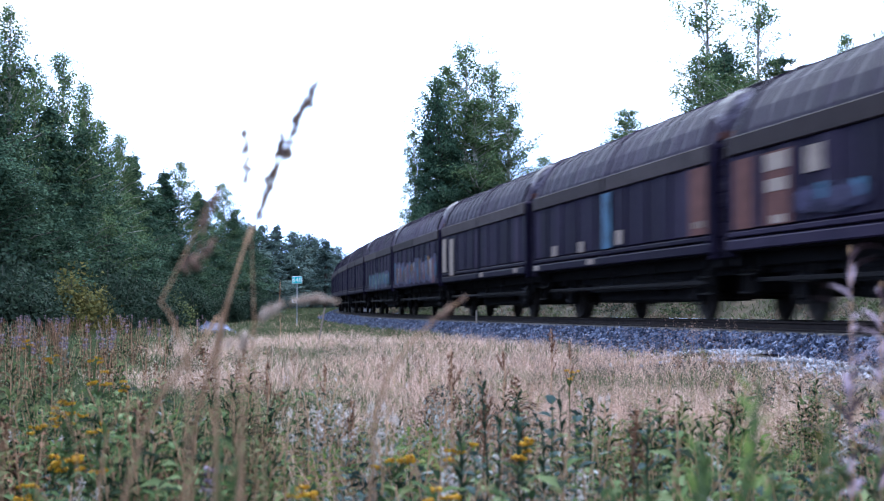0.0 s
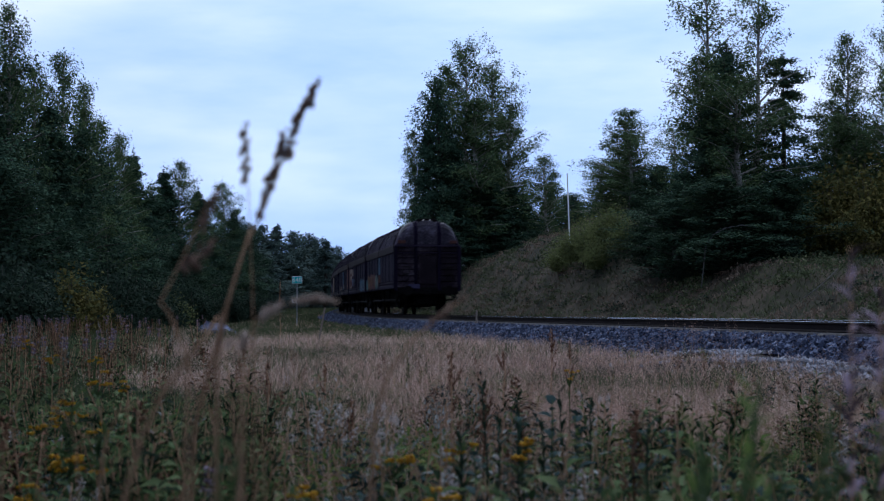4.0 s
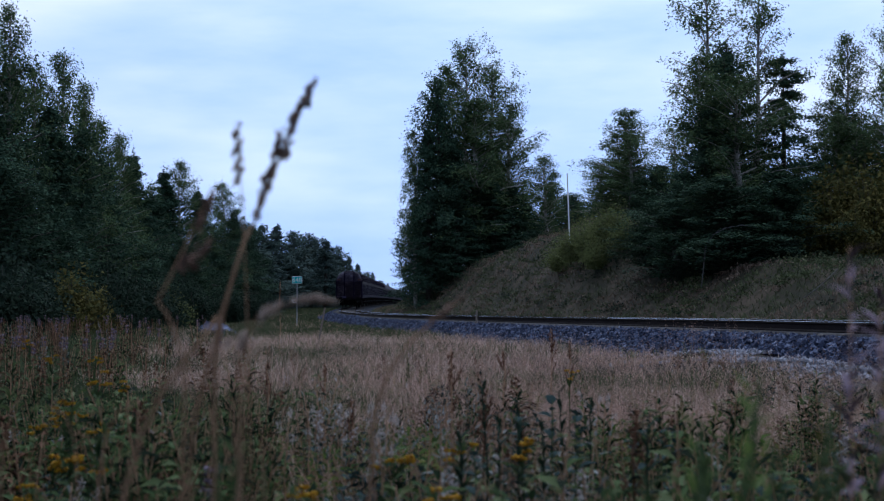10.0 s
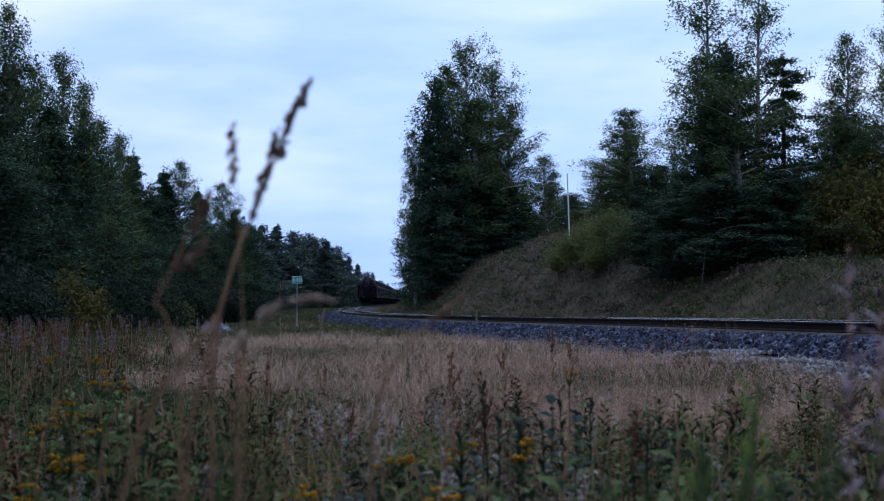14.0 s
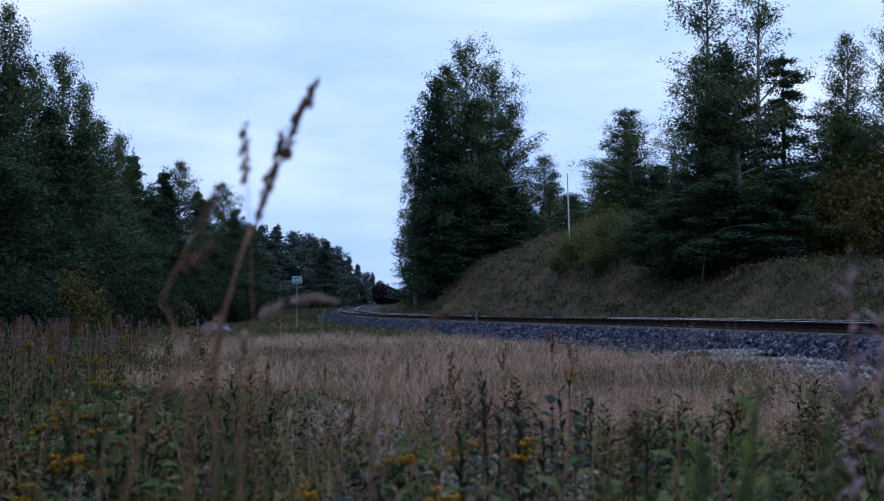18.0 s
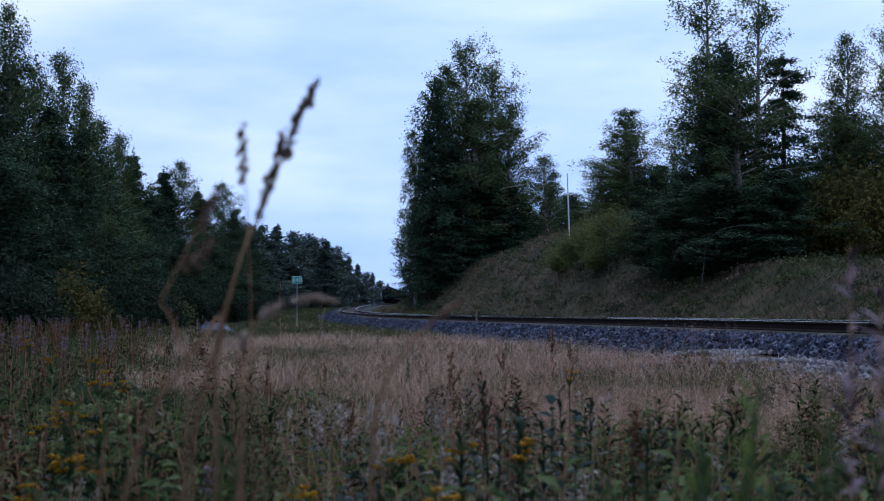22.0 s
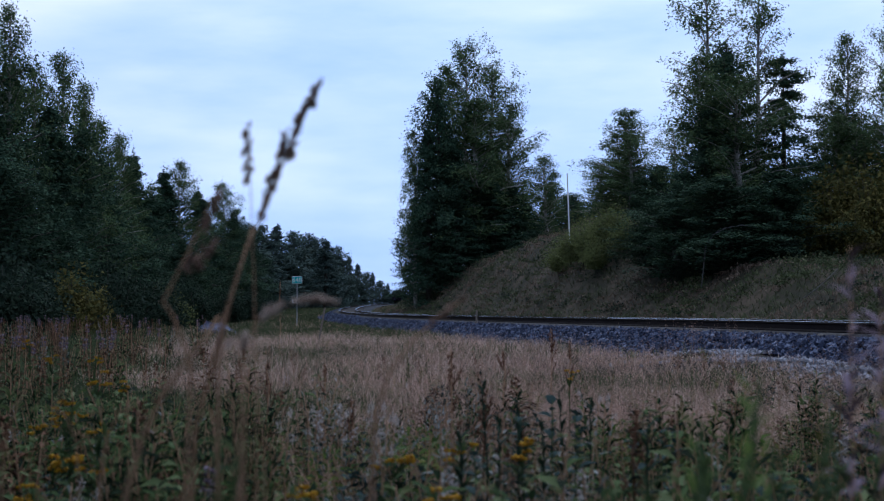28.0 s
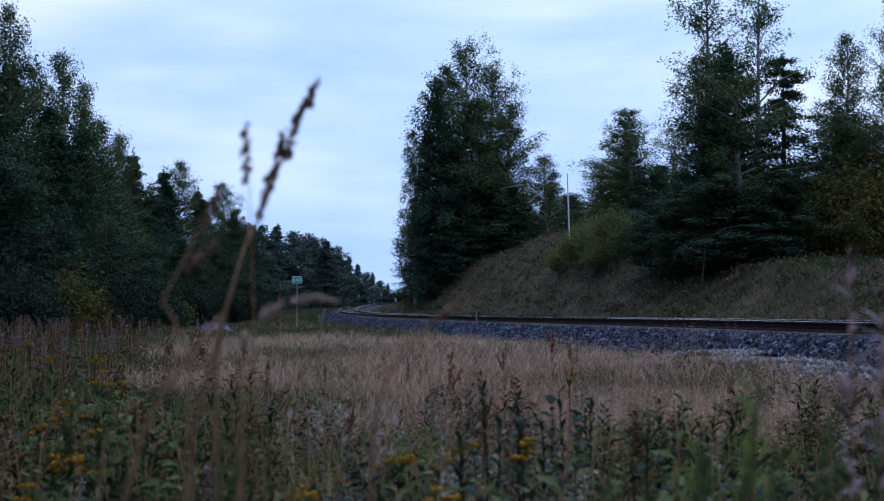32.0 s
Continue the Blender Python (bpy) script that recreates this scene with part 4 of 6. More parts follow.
def build_wagon(i):
    e = empty("goods_wagon", pose(0, 0, 0), "dark brown covered goods wagon with curved ribbed roof", "railway wagon", "wagons of the goods train")
    parents = {}
    for name, me, under in WAGON_MESHES:
        if i >= 9 and name in ("roof_rib", "handrail", "footstep", "brake_gear", "marker_plate", "coupler", "end_rail", "axle_guard", "leaf_spring", "number_plate", "ridge_plate", "end_door", "end_board", "dome_rib", "dome_plate", "lamp_ring"):
            continue
        if i >= 14 and name in ("wall_panel", "side_post", "buffer", "end_post", "axle_box"):
            continue
        ob = share(name, me, parents.get(under, e))
        parents.setdefault(name, ob)
    sets = []
    for y in (-4.5, 4.5):
        sets.append(share("wheelset", WHEELSET, e, pose(0, y, 0.46)))
    WAGONS.append((e, sets))
    return e


def patch(name, wagon, y0, y1, z0, z1, mat, label, off=0.0):
    """A thin coat of paint on the side that faces the field."""
    bm = bmesh.new()
    box(bm, -HALF - 0.034 - off, -HALF - 0.012 - off, y0, y1, z0, z1, 0.004)
    return part(name, bm, mat, wagon, label)


def blot(bm, y, z, w, h, x, rng, lean=0.0):
    """A rounded flat blot of paint, a few millimetres thick."""
    n = 11
    ring = []
    for k in range(n):
        a = 2 * math.pi * k / n
        r = rng.uniform(0.72, 1.12)
        cy = abs(math.cos(a)) ** 0.6 * (1 if math.cos(a) > 0 else -1)
        cz = abs(math.sin(a)) ** 0.6 * (1 if math.sin(a) > 0 else -1)
        ring.append((y + w * cy * r + lean * h * cz, z + h * cz * r))
    front = [bm.verts.new((x, a, max(1.19, b))) for a, b in ring]
    back = [bm.verts.new((x + 0.02, a, max(1.19, b))) for a, b in ring]
    bm.faces.new(front)
    for k in range(n):
        q = (k + 1) % n
        bm.faces.new((front[k], back[k], back[q], front[q]))


def graffiti(wagon, y0, y1, z0, z1, mats, seed, label):
    """Sprayed letters that cannot be read: a cloud of colour with rounded strokes on it."""
    rng = random.Random(seed)
    zm, h = (z0 + z1) / 2, (z1 - z0) / 2
    bm = bmesh.new()
    n = max(6, int((y1 - y0) / 0.3))
    lo, hi = [], []
    for k in range(n + 1):
        edge = 0.55 if k in (0, n) else 1.0
        y = y0 + (y1 - y0) * k / n
        lo.append(bm.verts.new((-HALF - 0.050, y, max(1.19, zm - h * edge * rng.uniform(0.7, 1.0)))))
        hi.append(bm.verts.new((-HALF - 0.050, y, zm + h * edge * rng.uniform(0.45, 0.95))))
    for k in range(n):
        bm.faces.new((lo[k], lo[k + 1], hi[k + 1], hi[k]))
    bmesh.ops.solidify(bm, geom=bm.faces[:], thickness=-0.012)
    main = part("graffiti", bm, mats[0], wagon, label)
    m = max(4, int((y1 - y0) / 0.55))
    for k in range(m):
        bm = bmesh.new()
        c = y0 + (y1 - y0) * (k + 0.5) / m
        blot(bm, c, zm + rng.uniform(-0.1, 0.1), (y1 - y0) / m * rng.uniform(0.22, 0.42), h * rng.uniform(0.45, 0.85), -HALF - 0.056 - 0.001 * (k % 3), rng, rng.uniform(-0.15, 0.3))
        part("spray_letter", bm, mats[1 + k % (len(mats) - 1)], main)
        bm = bmesh.new()
        blot(bm, c + rng.uniform(-0.1, 0.1), zm + rng.uniform(-0.3, 0.3) * h, 0.06, h * rng.uniform(0.3, 0.6), -HALF - 0.062, rng, rng.uniform(-0.4, 0.4))
        part("spray_stroke", bm, mats[rng.randrange(len(mats))], main)


def build_train():
    for i in range(36):
        build_wagon(i)
    w = [e for e, _ in WAGONS]
    graffiti(w[0], 1.4, 5.6, 1.2, 2.1, [SPRAY[1], SPRAY[3], SPRAY[1], SPRAY[3]], 2, "pink and ochre graffiti")
    graffiti(w[0], 0.3, 1.6, 1.2, 2.0, [SPRAY[2], SPRAY[5], SPRAY[2]], 12, "mint green sprayed letters")
    graffiti(w[0], 5.3, 6.3, 1.2, 1.8, [SPRAY[2], SPRAY[2], SPRAY[0]], 13, "mint green sprayed letters")
    patch("primer_panel", w[0], -0.6, 0.0, 1.9, 2.7, SPRAY[0], "blue primed wall panel", 0.012)
    patch("primer_panel", w[0], -0.6, 0.1, 1.5, 1.88, M_RUST, "rust red wall panel", 0.012)
    graffiti(w[1], -6.3, -3.0, 1.2, 1.95, [SPRAY[0], SPRAY[5], SPRAY[0], SPRAY[2]], 3, "pale blue graffiti")
    for a, b, z0, z1, m in ((5.4, 6.2, 1.5, 2.65, M_RUST), (3.9, 4.9, 1.5, 2.65, M_RUST), (3.95, 4.85, 2.35, 2.62, M_CREAM), (4.0, 4.8, 2.02, 2.22, M_CREAM), (4.1, 4.6, 1.52, 1.65, M_CREAM), (2.7, 3.3, 2.2, 2.6, M_CREAM)):
        patch("repair_panel", w[1], a, b, z0, z1, m, "patched panel in primer and rust", 0.006 if m is M_CREAM else 0)
    graffiti(w[1], 1.2, 3.6, 1.55, 2.05, [SPRAY[4], SPRAY[0], SPRAY[4]], 4, "faded bluish graffiti")
    for a, b, z0, z1, m in ((-6.4, -5.5, 1.5, 2.7, M_RUST), (-6.3, -5.7, 1.62, 1.75, M_CREAM), (-0.5, 0.1, 1.5, 2.7, SPRAY[0]), (-1.3, -0.9, 1.55, 1.85, M_CREAM), (4.1, 4.5, 1.5, 1.75, M_CREAM), (1.7, 2.1, 1.5, 1.75, M_CREAM), (0.8, 1.3, 1.2, 1.32, M_CREAM), (5.9, 6.3, 1.2, 1.32, M_CREAM)):
        patch("repair_panel", w[2], a, b, z0, z1, m, "patched panel in primer and rust", 0.02 if z0 < 1.4 else 0.006)
    for a, b, z0, z1, m in ((5.6, 6.3, 1.5, 2.65, M_CREAM), (4.2, 4.9, 1.35, 2.6, M_CREAM), (-5.6, -5.2, 1.2, 1.34, M_CREAM), (-0.8, -0.4, 1.2, 1.34, M_CREAM)):
        patch("repair_panel", w[3], a, b, z0, z1, m, "pale patched wall panel", 0.02)
    graffiti(w[4], -6.3, 5.8, 1.2, 2.3, [SPRAY[4], SPRAY[0], SPRAY[1], SPRAY[5], SPRAY[3]], 5, "long colourful graffiti")
    graffiti(w[5], -6.0, 3.8, 1.2, 2.1, [SPRAY[4], SPRAY[0], SPRAY[2], SPRAY[5]], 6, "pale blue and mint graffiti")


build_train()


# ---- sign, posts and small things by the line ----
def build_sign():
    x, y = -7.67, 80.0
    z = gz(x, y)
    e = empty("kilometre_post", pose(x, y, z, 0, 0, 6), "teal kilometre sign with white figures on a steel post", "sign")
    top = 2.40 - z
    bm = bmesh.new()
    rod(bm, (0, 0, -0.3), (0, 0, top), 0.03, n=10)
    part("post", bm, M_GALV, e)
    bm = bmesh.new()
    box(bm, -0.27, 0.27, -0.055, -0.035, top - 0.38, top, 0.008)
    b = part("board", bm, M_WHITE, e)
    bm = bmesh.new()
    box(bm, -0.25, 0.25, -0.060, -0.056, top - 0.36, top - 0.02)
    part("board_face", bm, M_TEAL, b, "teal enamelled face")
    f = bpy.data.curves.new("figures", "FONT")
    f.body, f.size, f.align_x, f.extrude = "648", 0.33, "CENTER", 0.002
    f.materials.append(M_WHITE)
    t = new("figures", f)
    t.parent = b
    t.matrix_basis = pose(0, -0.064, top - 0.30, 90, 0, 0)
    bm = bmesh.new()
    box(bm, -0.27, 0.0, -0.055, -0.035, top - 1.40, top - 1.23, 0.006)
    low = part("small_plate", bm, M_WHITE, e, "small white plate with a dark mark")
    bm = bmesh.new()
    box(bm, -0.21, -0.06, -0.060, -0.056, top - 1.34, top - 1.29)
    part("mark", bm, M_UNDER, low)


def stake(name, label, x, y, top, r, mat, lean=0.0):
    z = gz(x, y)
    e = empty(name, pose(x, y, z, 0, lean, 0), label, "post")
    bm = bmesh.new()
    rod(bm, (0, 0, -0.2), (0, 0, top - z), r, r * 0.85, n=8)
    part("shaft", bm, mat, e)
    bm = bmesh.new()
    rod(bm, (0, 0, top - z), (0, 0, top - z + r * 1.2), r * 0.95, r * 0.4, n=8)
    part("cap", bm, mat, e)


def boulder(x, y, r, seed, mat=None):
    rng = random.Random(seed)
    bm = bmesh.new()
    bmesh.ops.create_icosphere(bm, subdivisions=2, radius=r)
    for v in bm.verts:
        k = 0.75 + 0.35 * noise.noise(v.co * 2.2 / r + Vector((seed * 3.1, 0, 0))) + rng.uniform(-0.05, 0.05)
        v.co = Vector((v.co.x * k * 1.2, v.co.y * k, v.co.z * k * 0.8))
    me = part("boulder", bm, mat or M_HEAP)
    me.matrix_basis = pose(x, y, gz(x, y) + r * 0.35, 0, 0, rng.uniform(0, 360))
    tagged(me, "grey broken stone lying in the grass heap", "stone", "stone heap")


build_sign()
stake("marker_pole", "thin white pole standing on top of the bank", 6.27, 74.0, 7.32, 0.035, M_WHITE, -2)
stake("track_stake", "short weathered stake beside the ballast", 1.05, 46.0, 0.74, 0.035, M_CREAM)
stake("wooden_stake", "short pale leaning stake in the grass", -2.79, 34.0, 0.89, 0.022, M_CREAM, 10)
for k, (px, dd, r) in enumerate(((372, 50.0, 0.46), (381, 49.5, 0.54), (391, 49.0, 0.42), (401, 49.6, 0.36), (386, 48.6, 0.34), (408, 48.8, 0.30), (376, 48.9, 0.30), (396, 48.7, 0.30))):
    boulder((px - 784) / 2680 * dd, dd, r, k + 1)

def dead_wood(name, label, pts, r, mat):
    p0 = Vector(pts[0])
    e = empty(name, Matrix.Translation(p0), label, "branch")
    share("bough", wood_mesh("bough", [(Vector(a) - p0, Vector(b) - p0, r * (1 - 0.6 * i / len(pts)), r * (1 - 0.6 * (i + 1) / len(pts))) for i, (a, b) in enumerate(zip(pts, pts[1:]))], mat, 6), e)
    for i in (1, 2):
        a = Vector(pts[i]) - p0
        share("twig", wood_mesh("twig", [(a, a + Vector((0.25, -0.1, 0.22 * (-1) ** i)), r * 0.5, 0.004)], mat, 5), e)


def place_dead_wood():
    D = 53.0
    pts = [((a - 784) / 2680 * D, D, 1 + (537 - b) / 2680 * D) for a, b in ((1243, 462), (1252, 436), (1266, 416), (1288, 404), (1318, 399), (1350, 402))]
    pts[0] = (pts[0][0], D, gz(pts[0][0], D) - 0.05)
    dead_wood("dead_branch", "bare grey branch arching out of the bank", pts, 0.022, M_GREYWOOD)
    x, y = (1198 - 784) / 2680 * 57.5, 57.5
    z = gz(x, y)
    dead_wood("dead_tree", "broken brown dead tree stump on the bank", [(x, y, z - 0.1), (x + 0.02, y, z + 0.7), (x + 0.04, y, z + 1.3), (x + 0.03, y, z + 1.75)], 0.12, M_BARK)
    for x0, y0, a in ((6.6, 45.0, 20), (5.2, 47.0, -15), (10.4, 43.5, 30)):
        q = [(x0 + k * 0.45 * math.cos(radians(a)), y0 + k * 0.45 * math.sin(radians(a))) for k in range(4)]
        dead_wood("dead_branch", "thin grey stick lying on the slope", [(u, v, gz(u, v) + 0.10 + 0.05 * k) for k, (u, v) in enumerate(q)], 0.018, M_GREYWOOD)


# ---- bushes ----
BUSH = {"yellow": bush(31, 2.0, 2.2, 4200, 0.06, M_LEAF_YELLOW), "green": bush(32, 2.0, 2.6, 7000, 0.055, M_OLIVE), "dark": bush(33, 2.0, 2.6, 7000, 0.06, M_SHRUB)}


def place_bushes():
    # The dark shrubs carry the shade below the trees in their leaf colour.
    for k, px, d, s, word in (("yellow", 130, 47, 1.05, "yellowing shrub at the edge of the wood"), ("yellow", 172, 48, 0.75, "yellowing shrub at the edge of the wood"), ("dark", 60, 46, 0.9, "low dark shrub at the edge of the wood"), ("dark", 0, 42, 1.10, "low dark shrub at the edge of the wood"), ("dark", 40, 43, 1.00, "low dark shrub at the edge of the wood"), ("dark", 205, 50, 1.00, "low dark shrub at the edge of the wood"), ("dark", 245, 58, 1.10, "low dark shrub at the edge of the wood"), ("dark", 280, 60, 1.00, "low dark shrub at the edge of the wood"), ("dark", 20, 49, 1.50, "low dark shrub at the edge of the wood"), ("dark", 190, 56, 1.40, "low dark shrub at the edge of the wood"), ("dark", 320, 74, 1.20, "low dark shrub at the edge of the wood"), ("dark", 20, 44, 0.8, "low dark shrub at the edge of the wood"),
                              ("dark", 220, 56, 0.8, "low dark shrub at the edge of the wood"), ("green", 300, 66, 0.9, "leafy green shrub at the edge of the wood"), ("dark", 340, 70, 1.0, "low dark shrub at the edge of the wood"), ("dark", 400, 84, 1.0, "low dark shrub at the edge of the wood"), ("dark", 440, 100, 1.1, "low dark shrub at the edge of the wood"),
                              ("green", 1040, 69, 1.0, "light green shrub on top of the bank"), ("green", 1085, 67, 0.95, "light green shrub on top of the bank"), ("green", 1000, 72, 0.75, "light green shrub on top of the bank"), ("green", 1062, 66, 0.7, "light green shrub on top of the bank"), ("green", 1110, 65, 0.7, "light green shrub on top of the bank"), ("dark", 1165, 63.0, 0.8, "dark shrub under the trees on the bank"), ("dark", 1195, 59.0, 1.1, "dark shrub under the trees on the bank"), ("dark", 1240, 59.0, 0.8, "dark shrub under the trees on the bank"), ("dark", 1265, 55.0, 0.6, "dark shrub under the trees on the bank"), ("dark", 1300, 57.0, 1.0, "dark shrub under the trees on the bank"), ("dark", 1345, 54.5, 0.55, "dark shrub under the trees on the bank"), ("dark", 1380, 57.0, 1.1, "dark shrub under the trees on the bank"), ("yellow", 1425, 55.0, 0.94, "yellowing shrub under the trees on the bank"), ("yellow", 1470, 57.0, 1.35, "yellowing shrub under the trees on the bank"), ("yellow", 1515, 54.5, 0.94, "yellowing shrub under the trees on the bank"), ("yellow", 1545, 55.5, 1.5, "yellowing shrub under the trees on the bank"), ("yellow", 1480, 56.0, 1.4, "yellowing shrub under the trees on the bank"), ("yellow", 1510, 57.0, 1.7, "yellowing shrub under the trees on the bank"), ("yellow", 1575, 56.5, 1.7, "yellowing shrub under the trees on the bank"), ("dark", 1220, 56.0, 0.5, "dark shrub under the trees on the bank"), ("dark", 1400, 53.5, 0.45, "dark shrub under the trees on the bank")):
        set_bush("shrub", word, BUSH[k], (px - 784) / 2680 * d, float(d), s, "shrubs")


place_bushes()
place_dead_wood()


# ---- grass ----
def blades(name, label, pts, height, width, mat, seed, bend=0.35):
    """Thin bent blades standing at the points."""
    rng = np.random.default_rng(seed)
    n = len(pts)
    h = np.asarray(height) * rng.uniform(0.55, 1.25, n)
    az, ft = rng.uniform(0, 2 * math.pi, n), rng.uniform(0, math.pi, n)
    lean = np.stack([np.cos(az), np.sin(az), np.zeros(n)], 1) * (h * bend * rng.uniform(0.1, 1.2, n))[:, None]
    side = np.stack([np.cos(ft), np.sin(ft), np.zeros(n)], 1) * (np.asarray(width) * rng.uniform(0.6, 1.3, n))[:, None]
    up = np.zeros((n, 3))
    up[:, 2] = h
    base = pts - np.array([0, 0, 0.02])
    mid = base + up * 0.55 + lean * 0.35
    tip = base + up * (1 - 0.15 * bend) + lean
    v = np.stack([base - side, base + side, mid + side * 0.8, mid - side * 0.8, tip], 1).reshape(-1, 3)
    me = bpy.data.meshes.new(name)
    me.vertices.add(5 * n)
    me.vertices.foreach_set("co", v.astype(np.float32).ravel())
    k = np.arange(n, dtype=np.int32)[:, None] * 5
    loops = np.concatenate([k + np.array([0, 1, 2, 3]), k + np.array([3, 2, 4])], 1).astype(np.int32)
    me.loops.add(7 * n)
    me.loops.foreach_set("vertex_index", loops.ravel())
    me.polygons.add(2 * n)
    me.polygons.foreach_set("loop_start", (np.arange(n, dtype=np.int32)[:, None] * 7 + np.array([0, 4], dtype=np.int32)).ravel())
    me.materials.append(mat)
    me.update()
    me.validate()
    return tagged(new(name, me), label, "grass", kind="stuff")


def patchy(x, y, scale, seed):
    return np.array([noise.noise(Vector((a * scale + seed, b * scale, seed * 1.7))) for a, b in zip(x, y)])


def field_points(n, y0, y1, seed, u0=-0.33, u1=0.33, right_edge=True, power=1.0):
    """Points over the field, thinning out with the distance."""
    rng = np.random.default_rng(seed)
    t = rng.uniform(0, 1, n) ** power
    y = y0 * (y1 / y0) ** t
    x = rng.uniform(u0, u1, n) * y
    d = (x - track_x(y)) * 0.985
    keep = d < -2.6 if right_edge else np.ones(n, bool)
    return x[keep], y[keep]


def grow_field():
    x, y = field_points(165000, 9.0, 170.0, 1)
    d = (x - track_x(y)) * 0.985
    keep = (d < -3.7) | (y > 27) | (np.random.default_rng(77).uniform(0, 1, len(x)) < 0.10)
    x, y, d = x[keep], y[keep], d[keep]
    g = 0.95 * patchy(x, y, 0.26, 3.0) + 1.1 * np.clip((-x / y - 0.155) / 0.08, 0, 1) + 0.42 * np.clip((y - 30) / 22, 0, 1) + 0.4 * patchy(x, y, 1.3, 8.0) + 0.25 * np.random.default_rng(78).uniform(-1, 1, len(x))
    keep = g < 0.40
    short = np.where(y < 25, np.clip(0.12 + 0.07 * (-d - 2.9), 0.12, 0.34), 0.34) * (1.0 + 0.45 * patchy(x, y, 0.8, 5.0))
    hue = patchy(x, y, 0.42, 12.0) + 0.6 * patchy(x, y, 1.7, 13.0) + np.random.default_rng(79).uniform(-0.25, 0.25, len(x))
    for word, label, mat, sel in (("dry_grass", "tawny dry grass over the field", M_STRAW, keep & (hue < 0.12)), ("bleached_grass", "bleached grey-yellow dry grass in drifts over the field", M_STRAWPALE, keep & (hue >= 0.12))):
        x1, y1 = x[sel], y[sel]
        blades(word, label, np.stack([x1, y1, ground_z(x1, y1)], 1), short[sel], 0.0010 + 0.00008 * y1, mat, 2, bend=1.9)
    x2, y2 = x[~keep], y[~keep]
    blades("green_grass", "green grass in patches of the field", np.stack([x2, y2, ground_z(x2, y2)], 1), short[~keep], 0.002 + 0.00015 * y2, M_GREEN, 3, bend=1.2)
    x, y = field_points(16000, 3.0, 11.5, 4)
    blades("foreground_grass", "mixed green and straw grass close by", np.stack([x, y, ground_z(x, y)], 1), 0.22, 0.003, M_GREEN, 5, bend=1.3)
    x, y = field_points(14000, 3.4, 12.0, 14, -0.18, 0.2)
    blades("foreground_thatch", "bent bleached grass lying between the herbs", np.stack([x, y, ground_z(x, y)], 1), 0.25, 0.0024, M_STRAWPALE, 15, bend=2.2)
    # fine open panicles make a reddish haze over the drier parts
    x, y = field_points(9000, 6.5, 30.0, 24)
    keep = (patchy(x, y, 0.45, 21.0) > -0.12) & ((x - track_x(y)) < -4.0) & (x > -0.18 * y)
    x, y = x[keep], y[keep]
    h = np.random.default_rng(25).uniform(0.34, 0.62, len(x))
    g0 = ground_z(x, y)
    blades("bent_grass", "thin stalks of bent grass with open heads", np.stack([x, y, g0], 1), h / 1.0, 0.0006 + 0.00003 * y, M_SEED, 26, bend=0.12)
    rng = np.random.default_rng(27)
    c = np.repeat(np.stack([x, y, g0 + h * 0.82], 1)[:, None, :], 12, 1) + rng.normal(size=(len(x), 12, 3)) * np.array([0.017, 0.017, 0.06])
    me = leaves_at("grass_panicles", c.reshape(-1, 3), np.repeat(0.0035 + 0.00018 * y, 12), M_PANICLE, rng, aspect=0.5)
    tagged(new("grass_panicles", me), "open reddish grass heads over the field", "grass", kind="stuff")
    x, y = field_points(2200, 3.2, 14.0, 6, -0.18, 0.22)
    blades("foreground_straw", "thin straw stalks among the herbs", np.stack([x, y, ground_z(x, y)], 1), 0.50, 0.0013, M_STRAW, 7, bend=0.35)
    rng = np.random.default_rng(17)
    x, y = rng.uniform(-14, 14, 46000), rng.uniform(-14, 12, 46000)
    keep = ((x - track_x(y)) < -3.5) & ~((y > 3.0) & (np.abs(x) < 0.34 * y)) & (np.hypot(x, y) > 0.8)
    x, y = x[keep], y[keep]
    blades("meadow_grass", "mixed green and straw grass of the field", np.stack([x, y, ground_z(x, y)], 1), 0.22, 0.006, M_GREEN, 16, bend=1.4)
    rng = np.random.default_rng(18)
    y = 45.0 * (420 / 45.0) ** rng.uniform(0, 1, 26000)
    x = track_x(y) - 2.9 - 24.0 * rng.uniform(0, 1, len(y)) ** 1.5
    blades("far_turf", "dull green turf running off beside the line", np.stack([x, y, ground_z(x, y)], 1), 0.30, 0.015 + 0.0004 * y, M_TURF, 19, bend=1.0)
    # the bank on the other side of the line
    rng = np.random.default_rng(8)
    y = 22.0 * (300 / 22.0) ** rng.uniform(0, 1, 90000)
    x = track_x(y) + rng.uniform(2.5, 16.0, len(y))
    keep = x < 0.36 * y
    x, y = x[keep], y[keep]
    g = 0.8 * patchy(x, y, 0.22, 9.0) + 0.7 * patchy(x, y, 0.8, 4.0)
    a = g < 0.08
    blades("bank_grass", "dull green grass on the slope of the cutting", np.stack([x[a], y[a], ground_z(x[a], y[a])], 1), 0.20, 0.006 + 0.0002 * y[a], M_BANKGREEN, 9, bend=1.6)
    a = ~a
    blades("bank_dry_grass", "withered brown grass on the slope of the cutting", np.stack([x[a], y[a], ground_z(x[a], y[a])], 1), 0.20, 0.006 + 0.0002 * y[a], M_BANKDRY, 10, bend=1.6)


grow_field()


